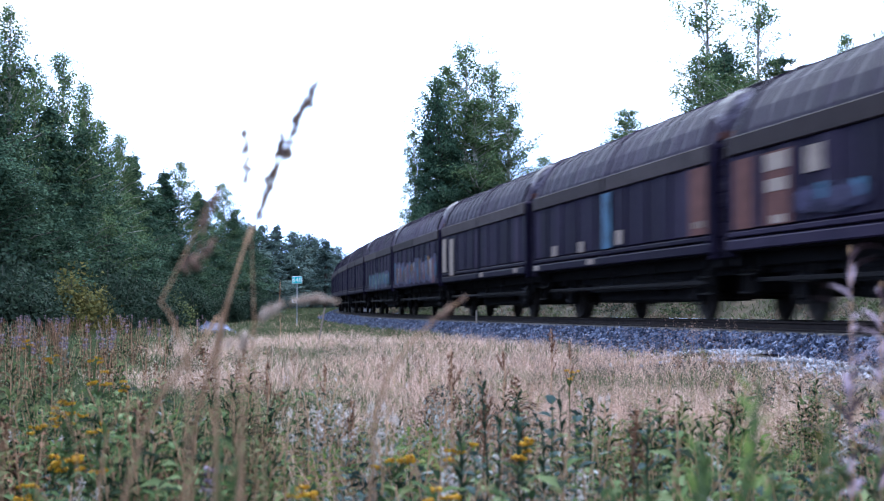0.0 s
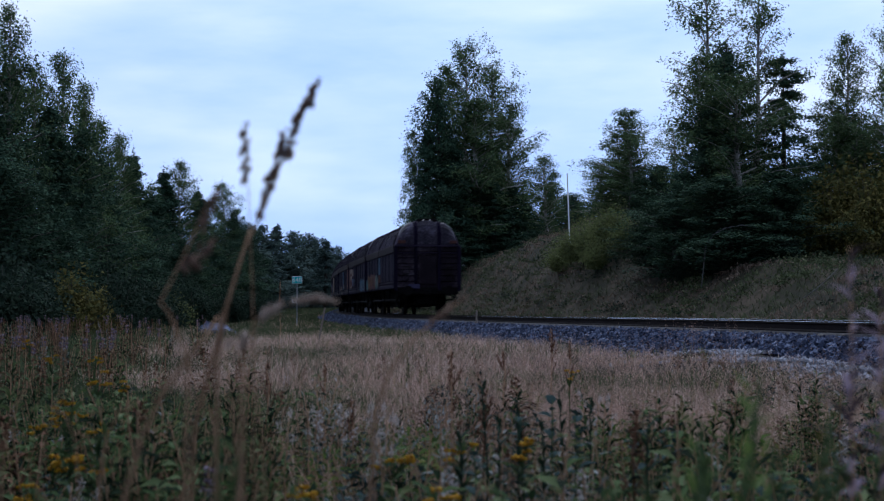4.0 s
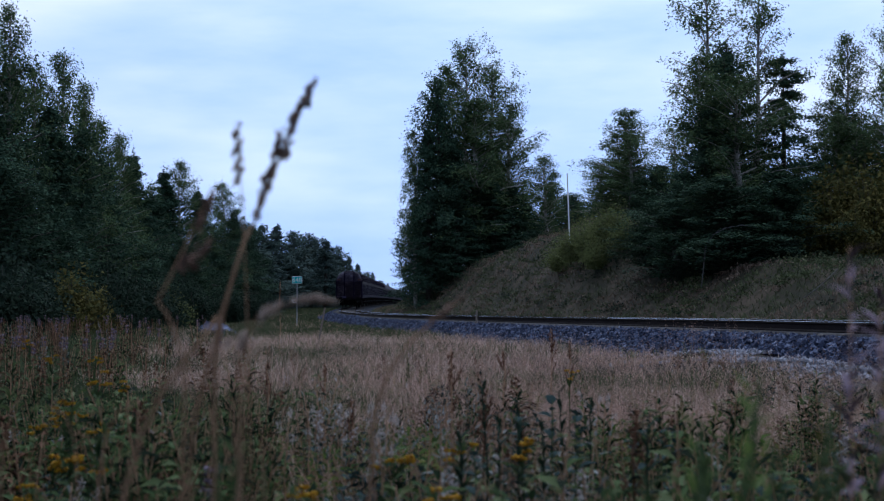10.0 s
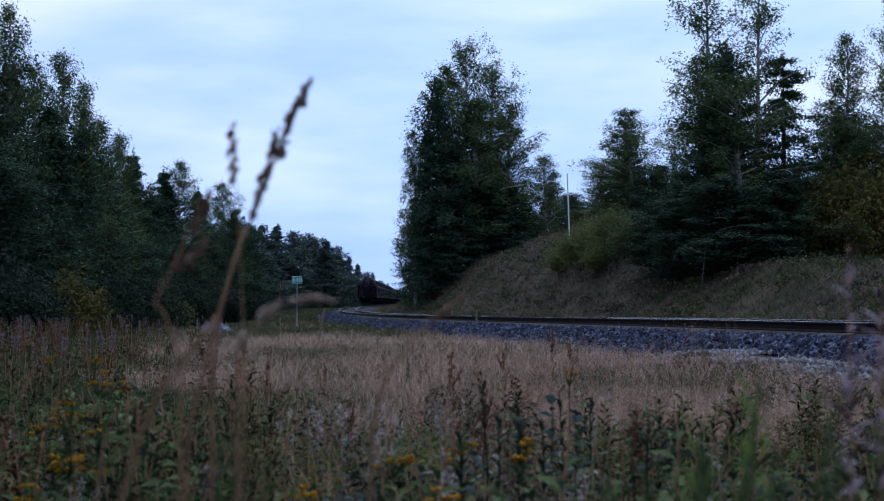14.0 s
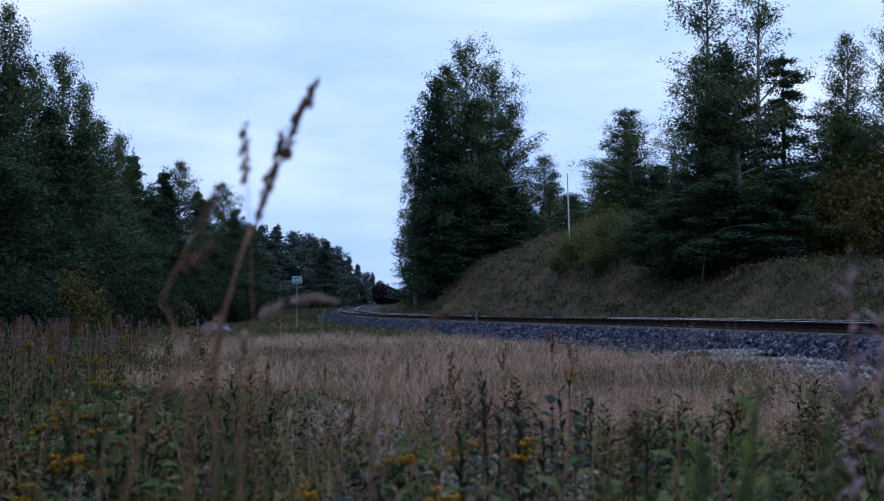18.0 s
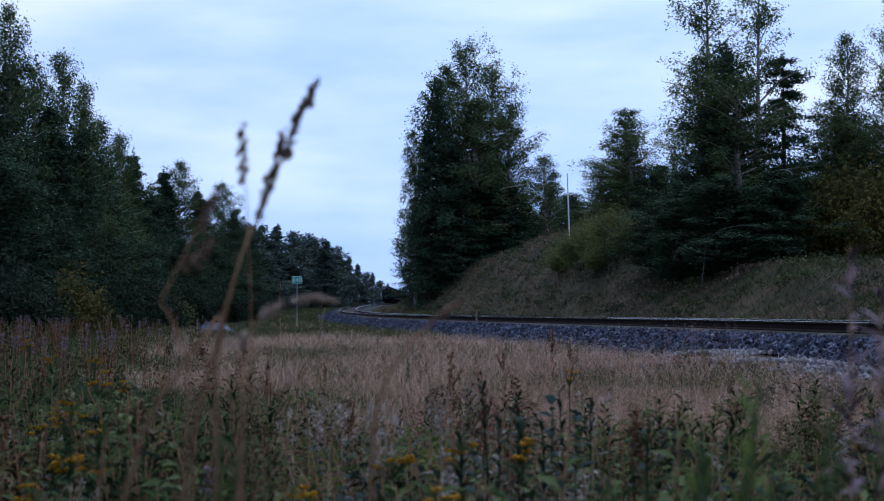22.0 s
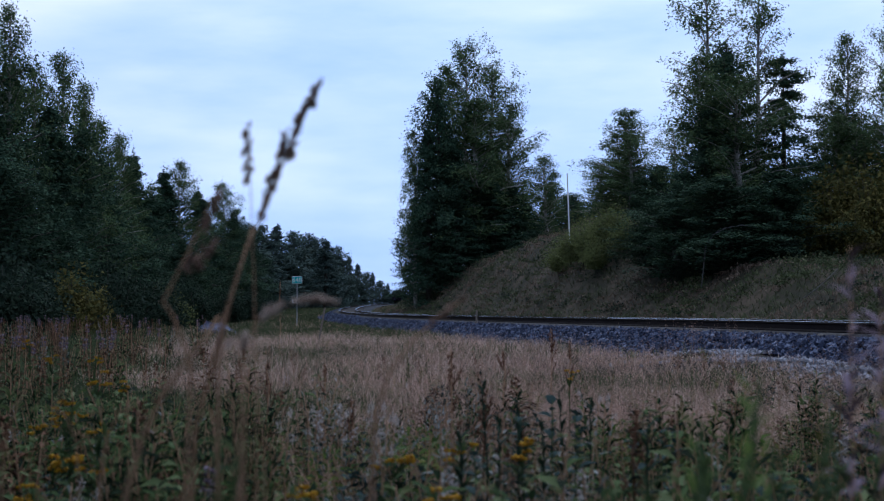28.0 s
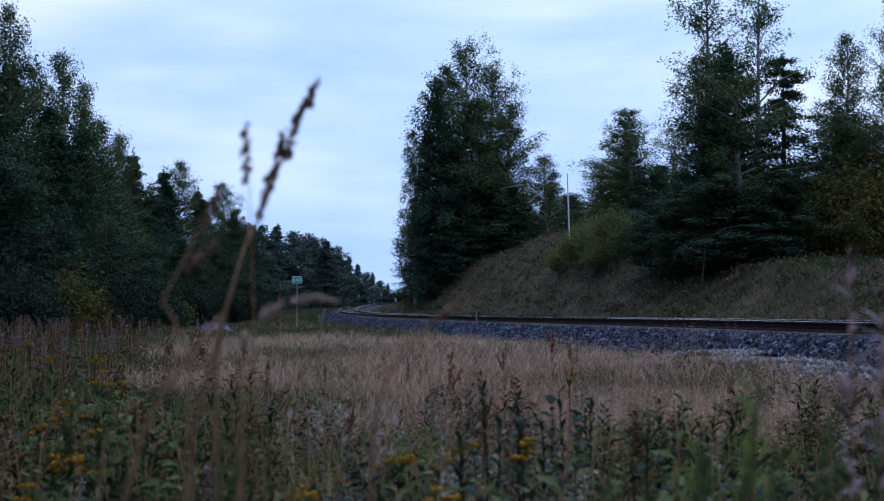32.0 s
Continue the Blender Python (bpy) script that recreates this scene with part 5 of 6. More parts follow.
def bank_tufts(name, label, n, mat, seed, size, leaf):
    """Low leafy tufts over the slope of the cutting."""
    rng = np.random.default_rng(seed)
    y = 34.0 * (120 / 34.0) ** rng.uniform(0, 1, n)
    x = track_x(y) + 3.6 + 9.0 * rng.uniform(0, 1, n)
    keep = (patchy(x, y, 0.35, seed * 1.0) > -0.05) & (x < 0.34 * y)
    x, y = x[keep], y[keep]
    z = ground_z(x, y)
    per = 44
    r = (size * rng.uniform(0.5, 1.4, len(x)))[:, None]
    c = np.stack([np.repeat(v[:, None], per, 1) for v in (x, y, z)], 2)
    off = rng.normal(size=c.shape) * np.stack([r * 0.75, r * 0.6, r * 0.3], 2)
    off[:, :, 2] = np.abs(off[:, :, 2])
    me = leaves_at(name, (c + off).reshape(-1, 3), leaf, mat, rng, flat=0.0)
    tagged(new(name, me), label, "low plants", kind="stuff")


bank_tufts("bank_weeds", "low green weeds in tufts over the cutting slope", 1300, M_BANKGREEN, 51, 0.34, 0.05)
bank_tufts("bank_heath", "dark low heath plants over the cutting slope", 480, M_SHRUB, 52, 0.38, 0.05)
bank_tufts("bank_withered", "withered grey-brown plants over the cutting slope", 650, M_BANKDRY, 53, 0.30, 0.045)


# ---- plants close to the camera ----
SWAY = []


def leaf_mesh(name, length, width, mat, curl=0.25, notch=0.0, n=6):
    """A pointed leaf with a fold along its rib; it grows along +x."""
    verts, faces = [], []
    for i in range(n):
        t = i / (n - 1)
        w = width / 2 * (math.sin(math.pi * min(1, t * 0.92 + 0.08)) ** 0.8 if n > 3 else (0.35, 1.0, 0.05)[i]) * (1 - notch * (i % 2))
        z = -curl * length * t * t
        verts += [(length * t, -w, z + w * 0.35), (length * t, 0, z), (length * t, w, z + w * 0.35)]
    for i in range(n - 1):
        k = 3 * i
        faces += [(k, k + 3, k + 4, k + 1), (k + 1, k + 4, k + 5, k + 2)]
    return raw(name, verts, faces, mat, True)


def stem_mesh(name, pts, r0, r1, mat):
    """One bent tapering tube through the points."""
    n, verts, faces = len(pts), [], []
    P = [Vector(p) for p in pts]
    for i in range(n):
        d = (P[min(i + 1, n - 1)] - P[max(i - 1, 0)]).normalized()
        a = d.orthogonal().normalized() if i == 0 else (a - d * a.dot(d)).normalized()
        b = d.cross(a)
        r = r0 + (r1 - r0) * i / (n - 1)
        verts += [tuple(P[i] + (a * math.cos(k * math.pi / 3) + b * math.sin(k * math.pi / 3)) * r) for k in range(6)]
    for i in range(n - 1):
        faces += [(6 * i + k, 6 * i + (k + 1) % 6, 6 * i + 6 + (k + 1) % 6, 6 * i + 6 + k) for k in range(6)]
    faces.append(tuple(range(6 * n - 6, 6 * n)))
    return raw(name, verts, faces, mat, True)


M_TEALLEAF = leafy("dark_teal_leaves", [(0.1, (0.012, 0.026, 0.024)), (0.5, (0.028, 0.05, 0.046)), (0.9, (0.07, 0.10, 0.09))], 0.15)
def small_leaf(length, width, mat, curl):
    """A small pointed leaf folded along its rib."""
    verts = [(0, 0, 0), (length * 0.42, -width / 2, width * 0.15), (length * 0.45, 0, -curl * length * 0.2), (length * 0.42, width / 2, width * 0.15), (length, 0, -curl * length)]
    return raw("leaf", verts, [(0, 1, 2), (0, 2, 3), (1, 4, 2), (2, 4, 3)], mat, True)


SMALL = {k: small_leaf(l, w, m, c) for k, l, w, m, c in (
    ("herb", 0.11, 0.042, M_HERB, 0.3), ("fresh", 0.12, 0.05, M_FRESH, 0.3), ("pale", 0.10, 0.026, M_HERBPALE, 0.2), ("fern", 0.12, 0.045, M_HERB, 0.35),
    ("lance", 0.10, 0.022, M_HERB, 0.4), ("brown", 0.11, 0.026, M_DOCK, 0.6), ("yellow", 0.09, 0.042, M_LEAF_YELLOW, 0.4), ("teal", 0.085, 0.05, M_TEALLEAF, 0.3))}
LEAF = {
    "round": leaf_mesh("leaf", 0.075, 0.06, M_TEALLEAF, 0.25),
    "herb": leaf_mesh("leaf", 0.11, 0.035, M_HERB, 0.3), "fresh": leaf_mesh("leaf", 0.12, 0.034, M_FRESH, 0.3), "pale": leaf_mesh("leaf", 0.10, 0.022, M_HERBPALE, 0.2),
    "fern": leaf_mesh("leaf", 0.12, 0.05, M_HERB, 0.35, 0.55), "lance": leaf_mesh("leaf", 0.10, 0.018, M_HERB, 0.4), "brown": leaf_mesh("leaf", 0.11, 0.022, M_DOCK, 0.6),
    "dusk": leaf_mesh("leaf", 0.07, 0.017, M_SHRUB, 0.45), "straw": leaf_mesh("blade", 0.34, 0.012, M_STRAW, 0.5), "yellow": leaf_mesh("leaf", 0.09, 0.035, M_LEAF_YELLOW, 0.4),
}

POD = leaf_mesh("leaf", 0.055, 0.012, M_MAUVE, 0.75)


def spikelets(name, pts, spread, size, mat, per, seed, aspect=0.45):
    """Husks clustered along a line: small spindles, joined."""
    rng = np.random.default_rng(seed)
    verts, faces = [], []
    P = [Vector(p) for p in pts]
    for i in range(len(P) - 1):
        d = (P[i + 1] - P[i])
        for k in range(per):
            c = P[i] + d * rng.uniform(0, 1) + Vector(rng.normal(0, spread, 3))
            ax = (d.normalized() + Vector(rng.normal(0, 0.35, 3))).normalized()
            q = ax.to_track_quat("Z", "Y")
            s = size * rng.uniform(0.7, 1.3)
            b = len(verts)
            verts.append(tuple(c - ax * s))
            for j in range(4):
                w = j * math.pi / 2
                verts.append(tuple(c + q @ Vector((math.cos(w) * s * aspect, math.sin(w) * s * aspect, -0.1 * s))))
            verts.append(tuple(c + ax * s))
            for j in range(4):
                faces += [(b, b + 1 + (j + 1) % 4, b + 1 + j), (b + 5, b + 1 + j, b + 1 + (j + 1) % 4)]
    return raw(name, verts, faces, mat)


def leafy_stem(name, label, x, y, height, leaf, n, rng, stem_mat, lean=0.0, size=1.0, group="herbs of the field", spiral=2.4, low=0.15, up=20, top_small=0.5):
    e = empty(name, pose(x, y, gz(x, y) - 0.01, rng.uniform(-4, 4), lean + rng.uniform(-4, 4), rng.uniform(0, 360)), label, "plant", group)
    pts = [(0.012 * height * math.sin(3.0 * t), 0.012 * height * math.cos(2.0 * t), height * t / 5) for t in range(6)]
    share("stem", stem_mesh("stem", pts, 0.004 + 0.002 * height, 0.002, stem_mat), e)
    for i in range(n):
        t = low + (1 - low) * (i + 0.5) / n
        s = size * (1.15 - (1 - top_small) * t) * rng.uniform(0.8, 1.25)
        m = pose(0, 0, height * t, 0, 0, math.degrees(spiral * i)) @ pose(0, 0, 0, rng.uniform(-15, 15), -up - 30 * t + rng.uniform(-15, 15), 0)
        ob = share("leaf", LEAF[leaf], e, m)
        ob.scale = (s, s, s)
    return e


def tansy(x, y, height, rng):
    e = leafy_stem("tansy_plant", "tansy with flat yellow flower heads and ferny leaves", x, y, height, "fern", 9, rng, M_HERB, group="tansy plants", size=0.9)
    for k in range(rng.randint(4, 6)):
        a, r = rng.uniform(0, 6.28), rng.uniform(0.01, 0.06)
        c = (r * math.cos(a), r * math.sin(a), height + rng.uniform(-0.035, 0.02))
        bm = bmesh.new()
        rod(bm, (0, 0, height * 0.88), c, 0.002, n=5)
        st = part("flower_stalk", bm, M_HERB, e)
        bm = bmesh.new()
        for j in range(7):
            b, q = rng.uniform(0, 6.28), 0.017 * math.sqrt(rng.uniform(0, 1))
            p = (c[0] + q * math.cos(b), c[1] + q * math.sin(b), c[2] + rng.uniform(-0.003, 0.004))
            rod(bm, (p[0], p[1], p[2] - 0.004), (p[0], p[1], p[2] + 0.003), 0.0045, 0.0055, n=7)
        part("flower_head", bm, M_YELLOW, st)
    return e


def dock(x, y, height, rng, dark=False, lean=0.0):
    e = empty("dock_plant", pose(x, y, gz(x, y) - 0.01, 0, lean, rng.uniform(0, 360)), "dead brown dock stalk with whorls of seeds", "plant", "dock stalks")
    pts = [(0.01 * math.sin(2.1 * t), 0.01 * math.cos(1.7 * t), height * t / 5) for t in range(6)]
    share("stem", stem_mesh("stem", pts, 0.006, 0.003, M_DOCK if dark else M_STEM), e)
    share("seed_head", spikelets("seed_head", [(0, 0, height * 0.80), (0, 0, height * 0.9), (0, 0, height)], 0.007, 0.0065, M_DOCK, 32, rng.randint(1, 999), 0.7), e)
    for k in range(4):
        t, a = rng.uniform(0.5, 0.86), rng.uniform(0, 6.28)
        tip = (math.cos(a) * 0.05, math.sin(a) * 0.05, height * t + 0.09)
        b = share("side_branch", stem_mesh("side_branch", [(0, 0, height * t), tip], 0.003, 0.0015, M_DOCK), e)
        share("seed_head", spikelets("seed_head", [(tip[0] * 0.4, tip[1] * 0.4, height * t + 0.03), tip], 0.004, 0.0055, M_DOCK, 16, rng.randint(1, 999), 0.7), b)
    for k in range(3):
        ob = share("leaf", LEAF["brown"], e, pose(0, 0, height * rng.uniform(0.15, 0.5), 0, rng.uniform(-40, 10), rng.uniform(0, 360)))
        ob.scale = (0.8,) * 3
    return e


def reed(name, label, base, pts, head, spread, size, per, seed, r=0.0022, leaf=None, group="tall grasses", amount=1.0, clumps=(), mat=None):
    """A tall grass: a bent stem through the points and husks along the head."""
    b = Vector(base)
    e = empty(name, Matrix.Translation(b), label, "grass", group)
    loc = [Vector(p) - b for p in pts]
    share("stem", stem_mesh("stem", [Vector((0, 0, 0))] + loc, r * 1.5, r * 0.6, M_STEM), e)
    if head:
        share("seed_head", spikelets("seed_head", [Vector(p) - b for p in head], spread, size, mat or M_SEED, per, seed), e)
    for k, (c, s, n) in enumerate(clumps):
        c = Vector(c) - b
        share("spikelet", spikelets("spikelet", [c - Vector((0.004, 0, s)), c + Vector((0.004, 0, s))], s * 0.22, 0.0065, mat or M_SEED, n, seed + 7 * k + 1), e)
    if leaf:
        for z, turn, tilt in leaf:
            share("blade", LEAF["straw"], e, pose(loc[0].x * 0.5, loc[0].y, z, 0, tilt, turn))
    SWAY.append((e, amount))
    return e


def plant_foreground():
    rng = random.Random(21)
    # the tall grass with the heavy head
    D = 2.0
    reed("reed_grass", "tall reed grass with a thick brown seed head", (-0.361, D, 0.0),
         [(-0.328, D, 0.834), (-0.290, D, 0.983), (-0.263, D, 1.072), (-0.240, D, 1.119), (-0.208, D, 1.203), (-0.170, D, 1.295)],
         [(-0.212, D, 1.196), (-0.197, D, 1.233), (-0.184, D, 1.263), (-0.167, D, 1.296)], 0.0032, 0.006, 16, 41, r=0.0019, amount=1.0,
         clumps=[((-0.214, D, 1.210), 0.018, 26), ((-0.204, D, 1.203), 0.012, 14), ((-0.225, D, 1.171), 0.020, 30), ((-0.233, D, 1.151), 0.015, 26), ((-0.240, D, 1.123), 0.012, 12), ((-0.194, D, 1.240), 0.016, 20), ((-0.178, D, 1.272), 0.014, 12)])
    reed("reed_grass", "thin grass with a slender broken seed head", (-0.249, D + 0.05, 0.0),
         [(-0.255, D + 0.05, 0.878), (-0.259, D + 0.05, 1.028), (-0.265, D + 0.05, 1.154), (-0.273, D + 0.05, 1.246)], None, 0.003, 0.006, 10, 42, r=0.0009, amount=1.95,
         clumps=[((-0.272, D + 0.05, 1.233), 0.010, 9), ((-0.270, D + 0.05, 1.210), 0.012, 14), ((-0.272, D + 0.05, 1.188), 0.008, 6), ((-0.270, D + 0.05, 1.173), 0.010, 10)])
    D = 1.7
    reed("reed_grass", "bent rusty grass with loose drooping spikelets", (-0.307, D, 0.0),
         [(-0.285, D, 0.935), (-0.307, D, 0.989), (-0.317, D, 1.001), (-0.307, D, 1.020), (-0.288, D, 1.058), (-0.266, D, 1.106), (-0.251, D, 1.128)],
         [(-0.274, D, 1.084), (-0.261, D, 1.105), (-0.254, D, 1.122)], 0.0025, 0.006, 14, 43, r=0.0014, amount=1.1,
         clumps=[((-0.261, D, 1.062), 0.008, 14), ((-0.275, D, 1.052), 0.010, 14), ((-0.288, D, 1.044), 0.009, 10)])
    reed("grass_blade", "broad dry orange-brown grass blade", (-0.286, 1.9, 0.0),
         [(-0.283, 1.9, 0.927), (-0.272, 1.9, 0.991), (-0.258, 1.9, 1.040), (-0.242, 1.9, 1.094)], None, 0, 0, 0, 44, r=0.002, amount=0.9)
    reed("reed_grass", "grass with heads drooping level", (-0.238, 1.8, 0.0),
         [(-0.241, 1.8, 0.931), (-0.221, 1.8, 0.981), (-0.191, 1.8, 0.995), (-0.161, 1.8, 1.005), (-0.129, 1.8, 1.000)],
         [(-0.182, 1.8, 1.001), (-0.156, 1.8, 1.005), (-0.129, 1.8, 1.001)], 0.0020, 0.005, 18, 45, r=0.0008, amount=0.4, mat=M_PALEHUSK,
         clumps=[((-0.196, 1.8, 0.994), 0.006, 16), ((-0.210, 1.8, 0.987), 0.006, 12), ((-0.238, 1.8, 0.953), 0.007, 12), ((-0.251, 1.8, 0.956), 0.006, 9)])
    reed("grass_blade", "long dry stalk leaning over", (-0.124, 1.8, 0.0),
         [(-0.080, 1.8, 0.864), (-0.063, 1.8, 0.917), (-0.033, 1.8, 0.958), (0.011, 1.8, 0.995), (0.030, 1.8, 1.008)],
         [(-0.009, 1.8, 0.978), (0.026, 1.8, 1.006)], 0.002, 0.006, 18, 46, r=0.0017, amount=0.3)
    for bx, r, pts in ((168, 0.0020, [(180, 850), (192, 770), (212, 732), (246, 712)]), (215, 0.0022, [(226, 870), (254, 771), (293, 689), (352, 615), (385, 560)]), (420, 0.0012, [(418, 860), (400, 780), (372, 730), (340, 700)]),
                       (350, 0.0011, [(395, 870), (380, 790), (375, 730)]), (0, 0.0016, [(8, 790), (30, 720), (66, 655)]),
                       (440, 0.0012, [(420, 800), (408, 700), (398, 612)]), (62, 0.0012, [(70, 850), (84, 770), (110, 690)]),
                       (468, 0.0012, [(470, 850), (466, 760), (455, 700), (430, 668)]), (138, 0.0012, [(142, 860), (136, 780), (118, 735), (90, 720)])):
        reed("grass_blade", "dry straw stalk arching over", ((bx - 784) / 2680 * 2.2, 2.2, 0.0), [((a - 784) / 2680 * 2.2, 2.2, 1 + (537 - b) / 2680 * 2.2) for a, b in pts], None, 0, 0, 0, 47, r=r, amount=0.4)
    # broad dry blades very near the lens
    for bx, r, pts in ((428, 0.0020, [(430, 880), (432, 760), (437, 640)]), (215, 0.0022, [(224, 880), (252, 775), (293, 689), (350, 615), (392, 560)])):
        reed("grass_blade", "broad dry orange-brown grass blade", ((bx - 784) / 2680 * 1.4, 1.4, 0.0), [((a - 784) / 2680 * 1.4, 1.4, 1 + (537 - b) / 2680 * 1.4) for a, b in pts], None, 0, 0, 0, 49, r=r, amount=0.4)
    # the pale blurred plant at the edge of the view
    for bx, tx, ty, d in ((1502, 1507, 436, 1.9), (1545, 1562, 500, 2.0)):
        b = Vector(((bx - 784) / 2680 * d, d, 0.0))
        top = Vector(((tx - 784) / 2680 * d, d, 1 + (537 - ty) / 2680 * d))
        e = reed("willowherb", "withered willowherb with drooping pale purplish leaves", b, [b.lerp(top, 0.5) + Vector((0.004, 0, 0)), top], [b.lerp(top, 0.78), b.lerp(top, 0.86), b.lerp(top, 0.93), top], 0.003, 0.005, 5, 48 + bx, r=0.0014, amount=0.15, group="willowherb", mat=M_MAUVE)
        for k in range(22):
            f = 0.70 + 0.30 * (k + 0.5) / 22
            m = Matrix.Translation((top - b) * f) @ pose(0, 0, 0, 0, 0, rng.uniform(0, 360)) @ pose(0, 0, 0, 0, rng.uniform(-70, -35), 0)
            share("leaf", POD, e, m).scale = (1.35 - 0.6 * (f - 0.62) / 0.38,) * 3
    # leafy greenery blurred close by
    for px, top, d, leaf, n in ((1222, 765, 1.6, "fresh", 18), (1180, 820, 1.7, "herb", 14), (1312, 715, 1.5, "fresh", 16), (1345, 735, 1.8, "yellow", 14), (1268, 795, 1.5, "fresh", 16), (1400, 790, 1.9, "herb", 14), (1290, 830, 1.6, "fresh", 13), (1150, 860, 1.7, "herb", 12), (1375, 810, 1.7, "fresh", 13), (1200, 850, 1.6, "fresh", 12), (1430, 760, 2.0, "yellow", 12),
                                (1330, 840, 1.5, "fresh", 13), (1455, 820, 2.0, "herb", 13), (1525, 810, 2.1, "herb", 13), (1490, 770, 2.4, "herb", 13), (1560, 800, 2.3, "herb", 12), (385, 840, 1.9, "herb", 12), (345, 875, 2.0, "pale", 10), (405, 810, 2.1, "herb", 12), (480, 870, 2.3, "herb", 12), (520, 860, 2.5, "herb", 12), (880, 880, 2.5, "herb", 12), (1040, 860, 2.6, "herb", 12), (1100, 870, 2.3, "herb", 12)):
        leafy_stem("leafy_weed", "fresh green leafy weed with broad leaves" if leaf == "fresh" else "green leafy weed with soft leaves", (px - 784) / 2680 * d, d, 1 + (537 - top) / 2680 * d, leaf, n, rng, M_HERB, group="leafy weeds", size=0.36, low=0.62, up=28, spiral=1.9)
    # tansy
    for px, top, d in ((135, 712, 5.2), (160, 744, 5.0), (120, 730, 5.3), (130, 784, 4.6), (48, 856, 4.0), (30, 868, 4.1), (188, 672, 6.0), (80, 800, 4.6), (200, 690, 6.2), (560, 880, 3.6), (748, 882, 3.6), (938, 818, 4.3), (824, 822, 4.5), (700, 833, 4.4), (95, 640, 8.5), (52, 610, 9.5), (180, 632, 8.8), (150, 820, 4.4), (1010, 640, 9.5), (60, 740, 5.4)):
        tansy((px - 784) / 2680 * d, d, 1 + (537 - top) / 2680 * d, rng)
    # dock and dead stalks
    for px, top, d in ((800, 603, 6.0), (475, 640, 9.0), (577, 640, 10.0), (893, 625, 11.0), (625, 690, 8.0), (500, 690, 9.0), (1010, 600, 12.0), (978, 585, 11.0), (858, 700, 5.0), (922, 735, 4.8), (1125, 760, 4.2), (497, 497, 27.0)):
        dock((px - 784) / 2680 * d, d, 1 + (537 - top) / 2680 * d, rng, dark=px in (858, 922, 985, 1125))
    # dark leafy stalks
    for px, top, d in ((858, 705, 4.9), (922, 725, 4.7), (990, 690, 5.1), (1020, 720, 5.0), (1125, 770, 4.1), (900, 780, 4.4), (960, 770, 4.6), (810, 800, 4.4), (860, 790, 4.3)):
        leafy_stem("thistle", "dark withered thistle stalk with curled leaves", (px - 784) / 2680 * d + 0.02, d + 0.03, 1 + (537 - top) / 2680 * d, "dusk", 30, rng, M_SHRUB, group="dark weeds", size=1.0, up=30, low=0.3)
    # dark broad-leaved clumps
    for px, top, d in ((928, 755, 4.6), (990, 705, 5.2), (1012, 735, 5.0), (1036, 790, 4.5), (842, 835, 4.1), (1120, 800, 4.2), (1190, 735, 5.6), (1170, 745, 5.4)):
        leafy_stem("mullein", "dark teal weed with rounded leaves", (px - 784) / 2680 * d, d, 1 + (537 - top) / 2680 * d, "round", 22, rng, M_HERB, group="dark broad weeds", size=0.8, up=5, low=0.25)
    # thistles gone to fluff
    for px, top, d in ((655, 742, 4.9), (676, 768, 4.7), (640, 788, 4.5), (692, 752, 5.2), (662, 715, 5.8), (700, 800, 4.4), (610, 735, 5.6), (1040, 688, 7.2), (1062, 700, 7.0), (1082, 694, 7.4), (1024, 716, 6.6), (505, 742, 5.4), (548, 716, 6.2), (1316, 640, 10.5), (200, 850, 4.2), (110, 838, 4.3)):
        x, h = (px - 784) / 2680 * d, 1 + (537 - top) / 2680 * d
        e = leafy_stem("thistle", "withered thistle stalk gone to pale fluff", x, d, h, "pale", 7, rng, M_STEM, group="fluffy thistles", size=0.6, up=20)
        for k in range(3):
            c = Vector((rng.uniform(-0.03, 0.03), rng.uniform(-0.03, 0.03), h - 0.05 * k))
            share("seed_head", spikelets("seed_head", [c - Vector((0, 0, 0.018)), c + Vector((0.006, 0, 0.012))], 0.008, 0.006, M_FLUFF, 20, 300 + k, 0.35), e)
    scatter_herbs(rng)


def joined(name, mesh, poses, mat):
    """One mesh out of many small leaves of one mould."""
    v0 = np.empty(len(mesh.vertices) * 3, np.float32)
    mesh.vertices.foreach_get("co", v0)
    v0 = v0.reshape(-1, 3)
    f0 = [tuple(p.vertices) for p in mesh.polygons]
    verts, faces = [], []
    for m, s in poses:
        k = len(verts)
        a = np.array(m)
        verts += [tuple(r) for r in (v0 * s) @ a[:3, :3].T + a[:3, 3]]
        faces += [tuple(i + k for i in f) for f in f0]
    return raw(name, verts, faces, mat, True)


